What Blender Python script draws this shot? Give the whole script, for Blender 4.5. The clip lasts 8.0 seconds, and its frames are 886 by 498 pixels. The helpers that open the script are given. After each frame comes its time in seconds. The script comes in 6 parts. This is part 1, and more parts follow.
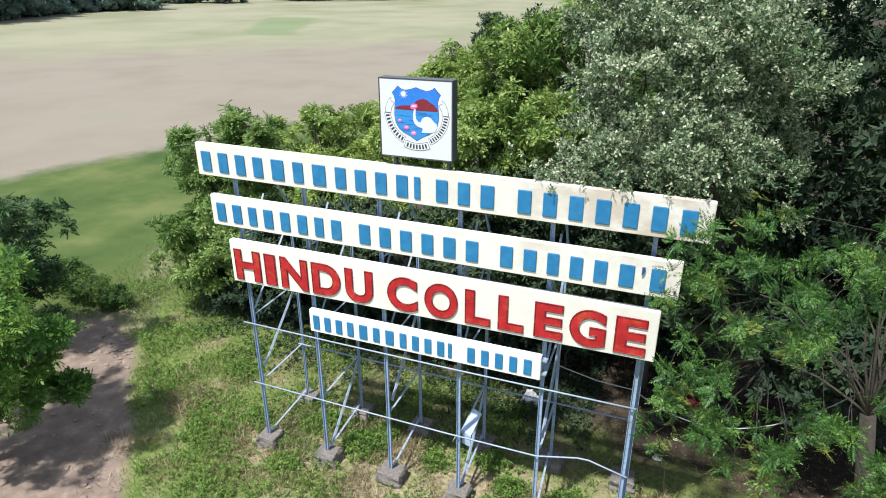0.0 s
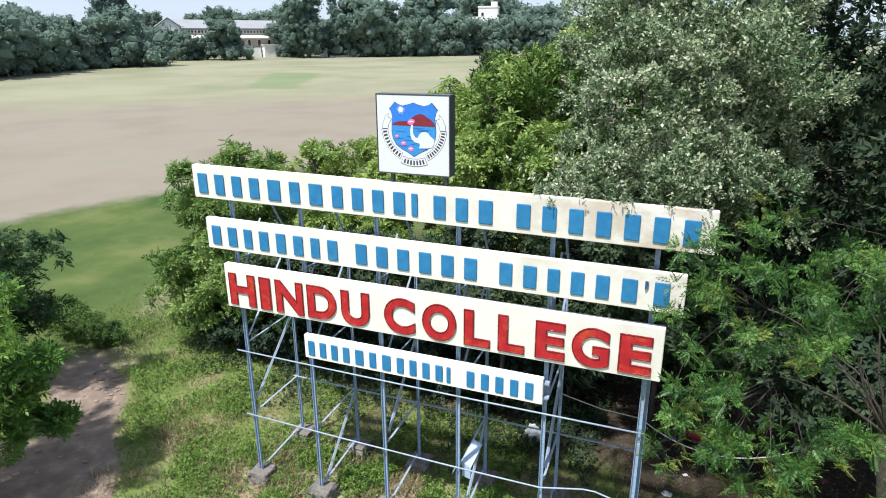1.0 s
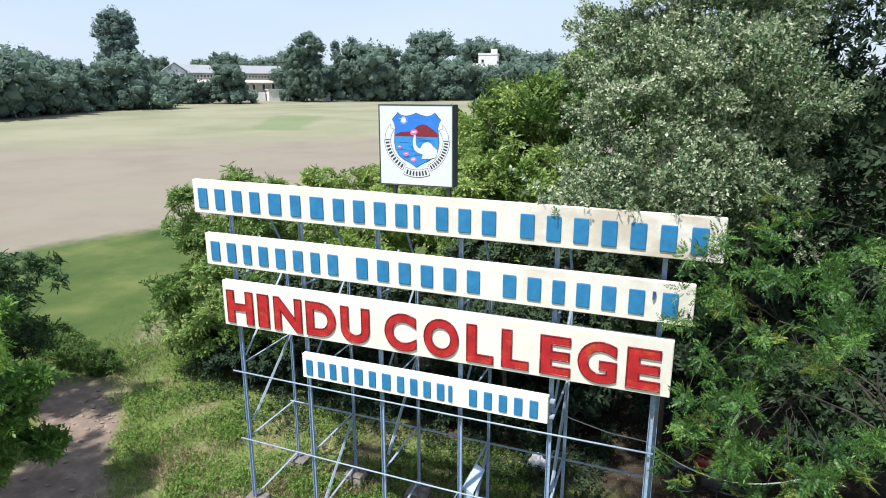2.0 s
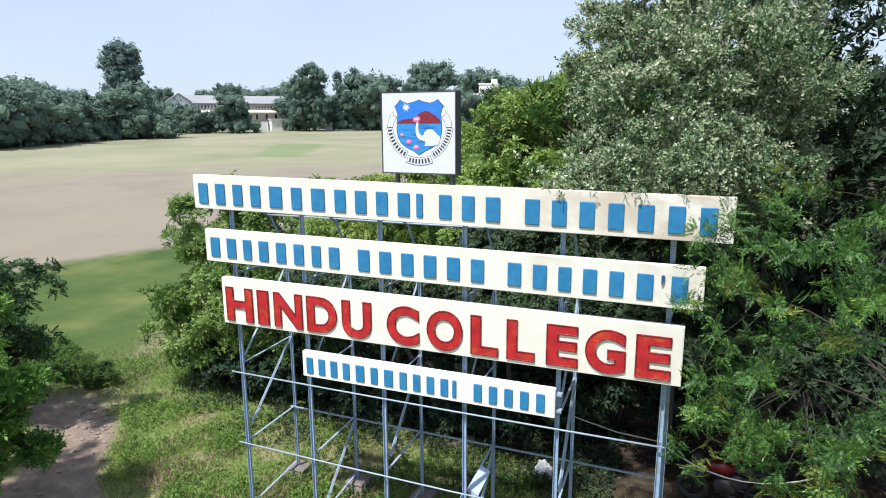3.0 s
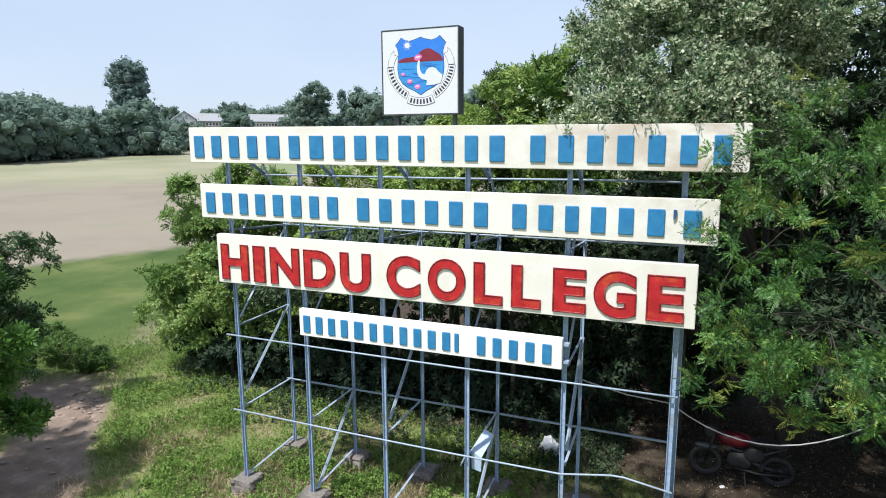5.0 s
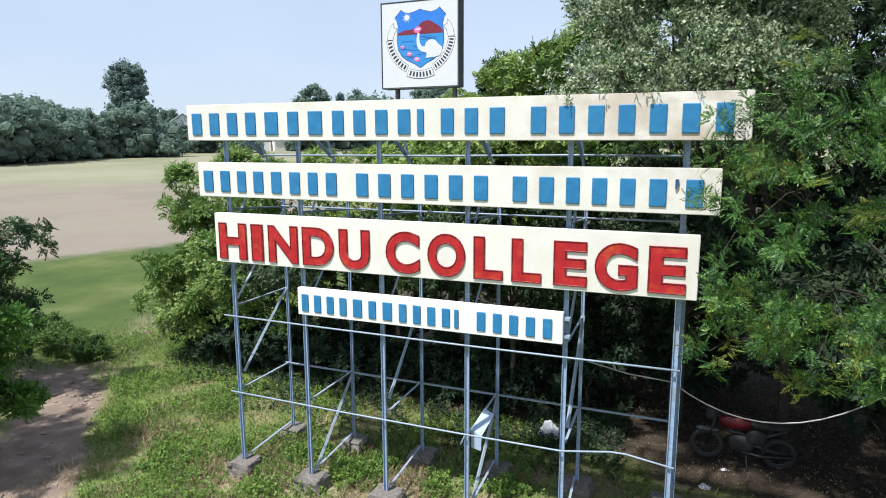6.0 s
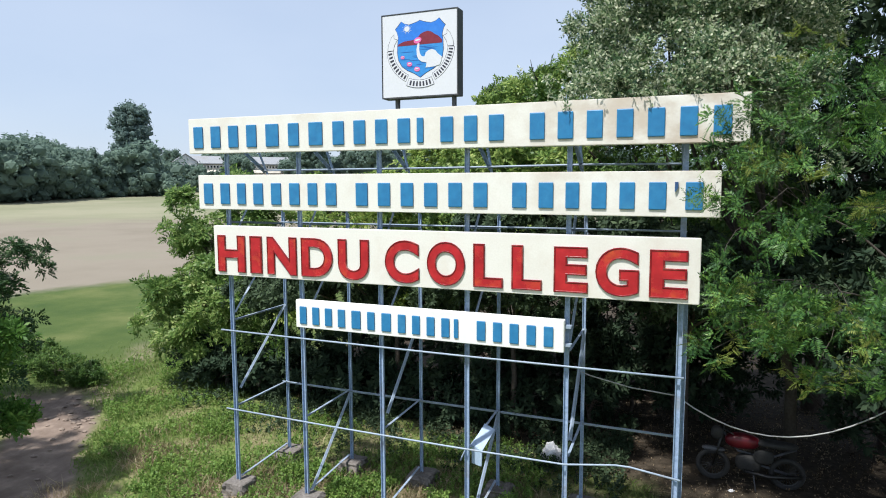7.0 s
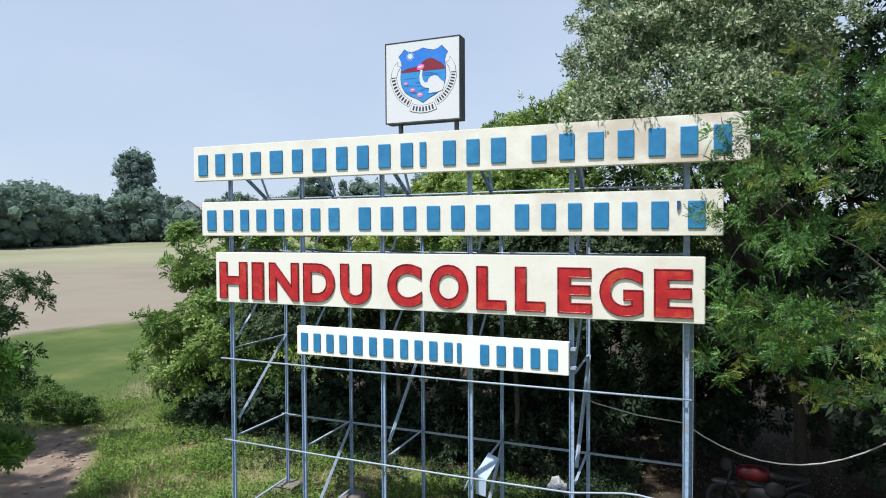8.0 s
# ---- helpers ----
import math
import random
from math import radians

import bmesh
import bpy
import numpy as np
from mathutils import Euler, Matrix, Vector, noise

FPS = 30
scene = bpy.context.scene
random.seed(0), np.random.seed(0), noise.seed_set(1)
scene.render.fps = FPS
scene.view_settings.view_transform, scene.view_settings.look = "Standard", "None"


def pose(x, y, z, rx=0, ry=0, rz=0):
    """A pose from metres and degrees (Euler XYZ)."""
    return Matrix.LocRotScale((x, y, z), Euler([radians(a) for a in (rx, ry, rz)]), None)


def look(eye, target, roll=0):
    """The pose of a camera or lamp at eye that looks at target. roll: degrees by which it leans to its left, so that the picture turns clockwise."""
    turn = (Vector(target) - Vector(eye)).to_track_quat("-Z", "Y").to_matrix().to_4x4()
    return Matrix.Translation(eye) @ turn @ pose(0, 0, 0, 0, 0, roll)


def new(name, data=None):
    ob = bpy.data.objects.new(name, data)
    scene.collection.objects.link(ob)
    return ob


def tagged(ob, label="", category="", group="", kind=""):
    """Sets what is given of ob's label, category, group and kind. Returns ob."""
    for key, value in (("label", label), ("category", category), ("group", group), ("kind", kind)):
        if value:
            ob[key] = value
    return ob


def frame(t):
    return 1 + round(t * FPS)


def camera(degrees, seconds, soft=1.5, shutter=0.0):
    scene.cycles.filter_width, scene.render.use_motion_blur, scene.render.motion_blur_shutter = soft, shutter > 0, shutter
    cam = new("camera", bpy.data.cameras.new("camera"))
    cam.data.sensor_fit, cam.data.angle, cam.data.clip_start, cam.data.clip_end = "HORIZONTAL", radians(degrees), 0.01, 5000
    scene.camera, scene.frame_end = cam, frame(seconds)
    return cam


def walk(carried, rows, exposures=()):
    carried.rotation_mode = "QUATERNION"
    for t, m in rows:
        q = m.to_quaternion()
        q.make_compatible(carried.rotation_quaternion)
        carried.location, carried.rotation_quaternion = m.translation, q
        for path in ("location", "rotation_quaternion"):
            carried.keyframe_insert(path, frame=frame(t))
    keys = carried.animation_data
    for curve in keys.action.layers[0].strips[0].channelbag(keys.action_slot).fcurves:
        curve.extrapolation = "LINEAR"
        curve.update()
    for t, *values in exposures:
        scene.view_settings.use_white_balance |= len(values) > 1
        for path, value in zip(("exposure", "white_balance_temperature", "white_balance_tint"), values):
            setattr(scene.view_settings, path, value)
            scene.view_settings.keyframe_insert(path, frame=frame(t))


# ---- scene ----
cam = camera(70.4, 8.0, soft=1.0)
# seconds, eye, target, roll
PATH = [
    (0, (7.818, -8.677, 9.336), (7.134, -6.968, 8.557), -0.1),
    (0.5, (7.871, -8.652, 9.058), (7.171, -6.914, 8.359), -0.2),
    (1, (7.865, -8.657, 8.765), (7.156, -6.895, 8.14), -0.3),
    (1.5, (7.85, -8.651, 8.451), (7.131, -6.867, 7.904), -0.3),
    (1.7, (7.839, -8.639, 8.402), (7.118, -6.851, 7.87), -0.2),
    (2.8, (7.777, -8.65, 7.731), (7.045, -6.831, 7.336), -0.1),
    (3, (7.779, -8.624, 7.64), (7.044, -6.808, 7.236), -0.3),
    (3.5, (7.765, -8.6, 7.319), (7.027, -6.785, 6.916), -0.3),
    (4, (7.747, -8.58, 7.011), (7.01, -6.765, 6.609), -0.2),
    (4.2, (7.73, -8.559, 6.939), (6.994, -6.745, 6.533), -0.3),
    (5.3, (7.739, -8.475, 6.334), (6.988, -6.65, 6.008), -0.2),
    (5.5, (7.738, -8.481, 6.269), (6.988, -6.656, 5.939), -0.2),
    (6, (7.717, -8.488, 6.048), (6.972, -6.661, 5.719), -0.2),
    (6.5, (7.721, -8.491, 5.799), (6.973, -6.658, 5.513), -0.2),
    (7, (7.727, -8.496, 5.58), (6.976, -6.654, 5.377), -0.2),
    (7.5, (7.729, -8.488, 5.354), (6.972, -6.641, 5.235), -0.3),
    (8, (7.695, -8.517, 5.236), (6.94, -6.666, 5.18), -0.3),
]
walk(cam, [(t, look(eye, target, roll)) for t, eye, target, roll in PATH], ((0, 0.58), (1.5, 0.58), (4, 0.52), (6, 0.50), (8, 0.37)))


# ---- world, sun and exposure ----
SUN_ELEVATION, SUN_AZIMUTH = 63.5, 204.0   # degrees; azimuth clockwise from +y, where the light comes from
world = bpy.data.worlds.new("hazy_sky")
scene.world = world
world.use_nodes = True
sky = world.node_tree.nodes.new("ShaderNodeTexSky")
sky.sky_type, sky.sun_disc = "NISHITA", False
sky.sun_elevation, sky.sun_rotation = radians(SUN_ELEVATION), radians(SUN_AZIMUTH)
sky.air_density, sky.dust_density, sky.ozone_density = 1.0, 1.0, 1.5
haze = world.node_tree.nodes.new("ShaderNodeMix")
haze.data_type = "RGBA"
haze.inputs[0].default_value = 0.72
sky_place = world.node_tree.nodes.new("ShaderNodeTexCoord")
flatten = world.node_tree.nodes.new("ShaderNodeMapping")
flatten.inputs["Scale"].default_value = (1.0, 1.0, 2.6)
wisps = world.node_tree.nodes.new("ShaderNodeTexNoise")
wisps.inputs["Scale"].default_value, wisps.inputs["Detail"].default_value, wisps.inputs["Roughness"].default_value = 2.2, 5.0, 0.5
veil = world.node_tree.nodes.new("ShaderNodeMix")   # thin uneven haze over the whole sky
veil.data_type = "RGBA"
veil.inputs[6].default_value, veil.inputs[7].default_value = (4.2, 5.2, 7.0, 1.0), (5.9, 6.7, 8.1, 1.0)
world.node_tree.links.new(sky_place.outputs["Generated"], flatten.inputs["Vector"])
world.node_tree.links.new(flatten.outputs[0], wisps.inputs["Vector"])
world.node_tree.links.new(wisps.outputs["Fac"], veil.inputs[0])
world.node_tree.links.new(veil.outputs[2], haze.inputs[7])
backing = world.node_tree.nodes["Background"]
backing.inputs["Strength"].default_value = 0.10
world.node_tree.links.new(sky.outputs["Color"], haze.inputs[6])
world.node_tree.links.new(haze.outputs[2], backing.inputs["Color"])
sun = new("sun", bpy.data.lights.new("sun", "SUN"))
sun.data.energy, sun.data.angle, sun.data.color = 4.6, radians(2.0), (1.0, 0.985, 0.95)
_az, _el = radians(SUN_AZIMUTH), radians(SUN_ELEVATION)
sun.matrix_world = look((math.sin(_az) * math.cos(_el) * 50, math.cos(_az) * math.cos(_el) * 50, math.sin(_el) * 50), (0, 0, 0))


# ---- materials ----
def node(tree, kind, **values):
    n = tree.nodes.new(kind)
    for key, value in values.items():
        n.inputs[key].default_value = value
    return n


def ramp(tree, source, stops):
    n = tree.nodes.new("ShaderNodeValToRGB")
    while len(n.color_ramp.elements) < len(stops):
        n.color_ramp.elements.new(0.5)
    for e, (at, c) in zip(n.color_ramp.elements, stops):
        e.position, e.color = at, (*c, 1)
    tree.links.new(source, n.inputs[0])
    return n.outputs[0]


def calc(tree, op, a, b=0.0, clamp=False):
    n = tree.nodes.new("ShaderNodeMath")
    n.operation, n.use_clamp = op, clamp
    for i, v in enumerate((a, b)):
        if isinstance(v, (int, float)):
            n.inputs[i].default_value = v
        else:
            tree.links.new(v, n.inputs[i])
    return n.outputs[0]


def blend(tree, fac, a, b, how="MIX"):
    n = tree.nodes.new("ShaderNodeMix")
    n.data_type, n.blend_type = "RGBA", how
    for i, v in ((0, fac), (6, a), (7, b)):
        if isinstance(v, (int, float)):
            n.inputs[i].default_value = v
        elif isinstance(v, tuple):
            n.inputs[i].default_value = (*v, 1)
        else:
            tree.links.new(v, n.inputs[i])
    return n.outputs[2]


def noise_of(tree, where, scale, detail=4.0, rough=0.55):
    n = node(tree, "ShaderNodeTexNoise", Scale=scale, Detail=detail, Roughness=rough)
    tree.links.new(where, n.inputs["Vector"])
    return n.outputs["Fac"]


def smooth(tree, v, lo, hi):
    n = tree.nodes.new("ShaderNodeMapRange")
    n.interpolation_type = "SMOOTHSTEP"
    n.inputs[1].default_value, n.inputs[2].default_value = lo, hi
    tree.links.new(v, n.inputs[0])
    return n.outputs[0]


def surface(name, light, dark, stain, rough=0.7, grain=30.0, stains=1.5, amount=0.35, bump=0.1, metal=0.0, per_piece=0.0):
    """A worn surface: grain between light and dark, larger stains over it, fine relief."""
    m = bpy.data.materials.new(name)
    m.use_nodes = True
    t = m.node_tree
    bsdf = t.nodes["Principled BSDF"]
    place = t.nodes.new("ShaderNodeNewGeometry").outputs["Position"]
    fine = noise_of(t, place, grain)
    large = noise_of(t, place, stains, 6.0, 0.65)
    c = ramp(t, fine, [(0.3, dark), (0.65, light)])
    c = blend(t, calc(t, "MULTIPLY", smooth(t, large, 0.5, 0.72), amount), c, stain)
    if per_piece:
        r = t.nodes.new("ShaderNodeObjectInfo").outputs["Random"]
        c = blend(t, calc(t, "MULTIPLY", r, per_piece), c, stain)
    t.links.new(c, bsdf.inputs["Base Color"])
    bsdf.inputs["Metallic"].default_value = metal
    t.links.new(calc(t, "ADD", calc(t, "MULTIPLY", large, 0.25), rough - 0.12), bsdf.inputs["Roughness"])
    b = node(t, "ShaderNodeBump", Strength=bump, Distance=0.02)
    t.links.new(fine, b.inputs["Height"])
    t.links.new(b.outputs[0], bsdf.inputs["Normal"])
    return m


def leaf_material(name, stops, translucent=0.3, rough=0.5, patch=0.6, own=0.65):
    """Foliage: every leaf takes its own tone, and whole boughs drift lighter and darker green."""
    m = bpy.data.materials.new(name)
    m.use_nodes = True
    t = m.node_tree
    bsdf, out = t.nodes["Principled BSDF"], t.nodes["Material Output"]
    geo = t.nodes.new("ShaderNodeNewGeometry")
    mixed = calc(t, "ADD", calc(t, "MULTIPLY", geo.outputs["Random Per Island"], own),
                 calc(t, "MULTIPLY", calc(t, "SUBTRACT", noise_of(t, geo.outputs["Position"], patch, 3.0), 0.32), 1.65 - own))
    c = ramp(t, mixed, stops)
    t.links.new(c, bsdf.inputs["Base Color"])
    bsdf.inputs["Roughness"].default_value = rough
    bsdf.inputs["Specular IOR Level"].default_value = 0.25
    tr = t.nodes.new("ShaderNodeBsdfTranslucent")
    t.links.new(c, tr.inputs["Color"])
    mix = node(t, "ShaderNodeMixShader", Fac=translucent)
    t.links.new(bsdf.outputs[0], mix.inputs[1])
    t.links.new(tr.outputs[0], mix.inputs[2])
    t.links.new(mix.outputs[0], out.inputs["Surface"])
    return m


def panel_material():
    """Cream board paint, clouded with rusty damp stains that run down and thicken towards the shaded end."""
    m = surface("cream_paint", (0.78, 0.76, 0.71), (0.73, 0.71, 0.655), (0.60, 0.52, 0.43), 0.55, 40, 1.3, 0.35, 0.03)
    t = m.node_tree
    place = next(n for n in t.nodes if n.type == "NEW_GEOMETRY").outputs["Position"]
    stretch = t.nodes.new("ShaderNodeVectorMath")
    stretch.operation = "MULTIPLY"
    stretch.inputs[1].default_value = (1.1, 1.1, 1.6)
    t.links.new(place, stretch.inputs[0])
    xyz = t.nodes.new("ShaderNodeSeparateXYZ")
    t.links.new(place, xyz.inputs[0])
    clouds = smooth(t, noise_of(t, stretch.outputs[0], 1.3, 6.0, 0.6), 0.36, 0.66)
    amount = calc(t, "ADD", calc(t, "MULTIPLY", smooth(t, xyz.outputs[0], 3.0, 8.0), 0.80), 0.12)
    amount = calc(t, "MULTIPLY", amount, calc(t, "ADD", calc(t, "MULTIPLY", smooth(t, xyz.outputs[2], 4.8, 6.3), 0.75), 0.25))
    bsdf = t.nodes["Principled BSDF"]
    old = bsdf.inputs["Base Color"].links[0].from_socket
    t.links.new(blend(t, calc(t, "MULTIPLY", clouds, amount), old, (0.50, 0.41, 0.33)), bsdf.inputs["Base Color"])
    return m


PANEL = panel_material()
PANEL_WHITE = surface("white_paint", (0.84, 0.84, 0.82), (0.80, 0.80, 0.78), (0.66, 0.62, 0.55), 0.5, 40, 1.3, 0.3, 0.03)
STEEL_BLUE = surface("pale_blue_steel_paint", (0.36, 0.47, 0.64), (0.22, 0.31, 0.46), (0.26, 0.26, 0.28), 0.42, 25, 3.0, 0.6, 0.06)
STEEL_PALE = surface("weathered_galvanised_steel", (0.31, 0.38, 0.47), (0.22, 0.28, 0.37), (0.24, 0.20, 0.18), 0.5, 25, 3.0, 0.5, 0.06)
STEEL_DARK = surface("dark_grey_steel_paint", (0.075, 0.08, 0.095), (0.05, 0.055, 0.065), (0.13, 0.11, 0.10), 0.5, 30, 3.0, 0.4, 0.05)
RED = surface("red_letter_enamel", (0.50, 0.020, 0.030), (0.33, 0.010, 0.020), (0.60, 0.10, 0.03), 0.26, 5, 2.6, 0.75, 0.06)
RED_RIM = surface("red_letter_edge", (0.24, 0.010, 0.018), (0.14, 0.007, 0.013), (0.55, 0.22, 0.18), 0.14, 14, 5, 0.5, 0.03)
BLUE = surface("blue_letter_enamel", (0.024, 0.200, 0.42), (0.017, 0.155, 0.35), (0.07, 0.29, 0.47), 0.40, 9, 3.5, 0.4, 0.03)
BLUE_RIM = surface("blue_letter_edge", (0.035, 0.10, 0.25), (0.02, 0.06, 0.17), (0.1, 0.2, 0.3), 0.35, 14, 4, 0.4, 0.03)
CONCRETE = surface("rough_concrete", (0.20, 0.18, 0.165), (0.115, 0.10, 0.09), (0.055, 0.055, 0.036), 0.9, 18, 2.2, 0.75, 0.6)
BARK = surface("grey_brown_bark", (0.11, 0.09, 0.075), (0.06, 0.047, 0.038), (0.05, 0.045, 0.035), 0.9, 22, 3, 0.6, 0.8)
# darker bark copy: shade under the crowns put into the colour
BARK_SHADED = surface("shaded_dark_bark", (0.065, 0.055, 0.045), (0.035, 0.028, 0.023), (0.04, 0.04, 0.03), 0.95, 22, 3, 0.6, 0.8)
CABLE = surface("grey_cable_sheath", (0.42, 0.42, 0.42), (0.33, 0.33, 0.33), (0.18, 0.18, 0.17), 0.6, 20, 2, 0.4, 0.05)
PLASTIC = surface("white_plastic_sheet", (0.80, 0.80, 0.82), (0.70, 0.70, 0.72), (0.30, 0.27, 0.24), 0.45, 12, 4, 0.5, 0.3)
SHEET_BLUE = surface("pale_blue_sheet_metal", (0.44, 0.55, 0.70), (0.37, 0.48, 0.63), (0.33, 0.30, 0.28), 0.45, 20, 3, 0.5, 0.05)
E_WHITE = surface("emblem_white_acrylic", (0.68, 0.69, 0.74), (0.65, 0.66, 0.71), (0.68, 0.67, 0.66), 0.3, 30, 2, 0.15, 0.01)
E_SKY = surface("emblem_sky_blue", (0.03, 0.20, 0.70), (0.025, 0.17, 0.62), (0.05, 0.25, 0.7), 0.35, 20, 4, 0.3, 0.01)
E_SEA = surface("emblem_sea_blue", (0.04, 0.27, 0.66), (0.03, 0.22, 0.58), (0.06, 0.32, 0.66), 0.35, 20, 4, 0.3, 0.01)
E_DEEP = surface("emblem_deep_blue", (0.02, 0.13, 0.45), (0.015, 0.10, 0.38), (0.03, 0.18, 0.5), 0.35, 20, 4, 0.3, 0.01)
E_HILL = surface("emblem_maroon", (0.22, 0.02, 0.04), (0.17, 0.015, 0.03), (0.26, 0.04, 0.05), 0.35, 20, 4, 0.3, 0.01)
E_PINK = surface("emblem_pink", (0.80, 0.16, 0.42), (0.72, 0.12, 0.36), (0.85, 0.5, 0.6), 0.35, 20, 4, 0.3, 0.01)
E_INK = surface("emblem_black_ink", (0.04, 0.04, 0.06), (0.03, 0.03, 0.045), (0.08, 0.08, 0.1), 0.4, 20, 4, 0.3, 0.01)
WALL_WHITE = surface("limewashed_wall", (0.80, 0.79, 0.77), (0.72, 0.71, 0.69), (0.45, 0.43, 0.40), 0.9, 1.5, 0.15, 0.5, 0.1)
WALL_CREAM = surface("cream_plaster_wall", (0.58, 0.54, 0.47), (0.48, 0.45, 0.39), (0.32, 0.29, 0.26), 0.9, 1.5, 0.15, 0.6, 0.1)
ROOF = surface("grey_sheet_roof", (0.30, 0.31, 0.33), (0.23, 0.24, 0.26), (0.22, 0.20, 0.18), 0.7, 2.0, 0.2, 0.5, 0.1)
GLASS_DARK = surface("dark_window_pane", (0.03, 0.035, 0.04), (0.02, 0.025, 0.03), (0.05, 0.05, 0.05), 0.2, 2, 0.4, 0.3, 0.0)
TYRE = surface("black_rubber", (0.03, 0.03, 0.03), (0.02, 0.02, 0.02), (0.08, 0.07, 0.06), 0.8, 30, 4, 0.4, 0.1)
# motorcycle chrome and red, darkened in colour for the deep shade round it
CHROME_SHADED = surface("shaded_dusty_chrome", (0.08, 0.08, 0.08), (0.05, 0.05, 0.05), (0.08, 0.07, 0.06), 0.45, 30, 6, 0.4, 0.02, metal=1.0)
TANK_RED_SHADED = surface("shaded_glossy_red", (0.11, 0.003, 0.010), (0.085, 0.002, 0.007), (0.2, 0.02, 0.03), 0.4, 20, 4, 0.3, 0.01)
LEAF_NEEM = leaf_material("fresh_green_leaves", [(0.05, (0.050, 0.120, 0.028)), (0.38, (0.122, 0.222, 0.055)), (0.72, (0.225, 0.325, 0.092)), (1.0, (0.39, 0.45, 0.17))], 0.42, 0.45, 0.9)
LEAF_LIME = leaf_material("yellow_green_leaves", [(0.05, (0.062, 0.132, 0.028)), (0.38, (0.158, 0.262, 0.058)), (0.70, (0.300, 0.392, 0.096)), (1.0, (0.50, 0.54, 0.18))], 0.38, 0.45, 0.9)
LEAF_OLIVE = leaf_material("olive_green_leaves", [(0.05, (0.050, 0.116, 0.026)), (0.38, (0.130, 0.228, 0.052)), (0.70, (0.260, 0.352, 0.090)), (1.0, (0.46, 0.51, 0.17))], 0.34, 0.45, 0.9)
LEAF_MID = leaf_material("mid_green_leaves", [(0.05, (0.034, 0.080, 0.020)), (0.45, (0.075, 0.150, 0.034)), (0.8, (0.130, 0.215, 0.048)), (1.0, (0.22, 0.28, 0.07))], 0.3, 0.5, 0.9)
LEAF_GREY = leaf_material("dusty_grey_green_leaves", [(0.05, (0.030, 0.076, 0.036)), (0.35, (0.086, 0.155, 0.074)), (0.62, (0.225, 0.305, 0.150)), (0.95, (0.64, 0.66, 0.49))], 0.38, 0.40, 0.9, 0.85)
LEAF_FEATHER = leaf_material("feathery_green_leaves", [(0.05, (0.014, 0.047, 0.015)), (0.35, (0.036, 0.098, 0.026)), (0.65, (0.092, 0.192, 0.038)), (1.0, (0.30, 0.40, 0.085))], 0.15, 0.45, 2.0, 0.45)
LEAF_YELLOW = leaf_material("yellow_green_young_leaves", [(0.05, (0.10, 0.16, 0.035)), (0.5, (0.21, 0.26, 0.06)), (1.0, (0.38, 0.38, 0.11))], 0.4, 0.45, 2.0, 0.5)
LEAF_FRESH = leaf_material("fresh_frond_leaves", [(0.05, (0.044, 0.118, 0.025)), (0.4, (0.112, 0.232, 0.048)), (0.75, (0.235, 0.36, 0.080)), (1.0, (0.40, 0.49, 0.13))], 0.4, 0.45, 0.9, 0.35)
LEAF_DEEP = leaf_material("deep_green_leaves", [(0.05, (0.015, 0.040, 0.015)), (0.5, (0.032, 0.074, 0.025)), (1.0, (0.068, 0.125, 0.04))], 0.3, 0.5, 0.9)
# grove leaves coloured near black, standing in for the shade there
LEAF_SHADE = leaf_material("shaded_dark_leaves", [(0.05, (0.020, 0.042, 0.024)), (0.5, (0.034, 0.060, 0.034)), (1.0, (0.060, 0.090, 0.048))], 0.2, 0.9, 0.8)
# darkened for the shade behind the frame; one truly dark tree shares it
LEAF_DARK_SHADED = leaf_material("dark_and_shaded_leaves", [(0.05, (0.026, 0.048, 0.026)), (0.5, (0.048, 0.078, 0.040)), (1.0, (0.085, 0.125, 0.060))], 0.2, 0.75, 0.8)
# far leaves lightened and blued, so distance haze sits in their colour
LEAF_FAR_HAZED = leaf_material("hazed_distant_leaves", [(0.05, (0.125, 0.185, 0.155)), (0.5, (0.175, 0.250, 0.200)), (1.0, (0.235, 0.315, 0.225))], 0.45, 0.9, 0.06, 0.25)
LEAF_PINE_HAZED = leaf_material("hazed_distant_needles", [(0.05, (0.105, 0.162, 0.150)), (0.5, (0.145, 0.208, 0.190)), (1.0, (0.19, 0.255, 0.22))], 0.3, 0.9, 0.1)
GRASS = leaf_material("grass_blades", [(0.05, (0.090, 0.150, 0.036)), (0.4, (0.150, 0.230, 0.058)), (0.66, (0.200, 0.270, 0.076)), (0.82, (0.27, 0.29, 0.115)), (1.0, (0.40, 0.36, 0.20))], 0.42, 0.6, 1.0, 0.45)
WEED = leaf_material("weed_leaves", [(0.05, (0.085, 0.165, 0.034)), (0.5, (0.160, 0.275, 0.060)), (1.0, (0.28, 0.37, 0.10))], 0.35, 0.5, 0.8)


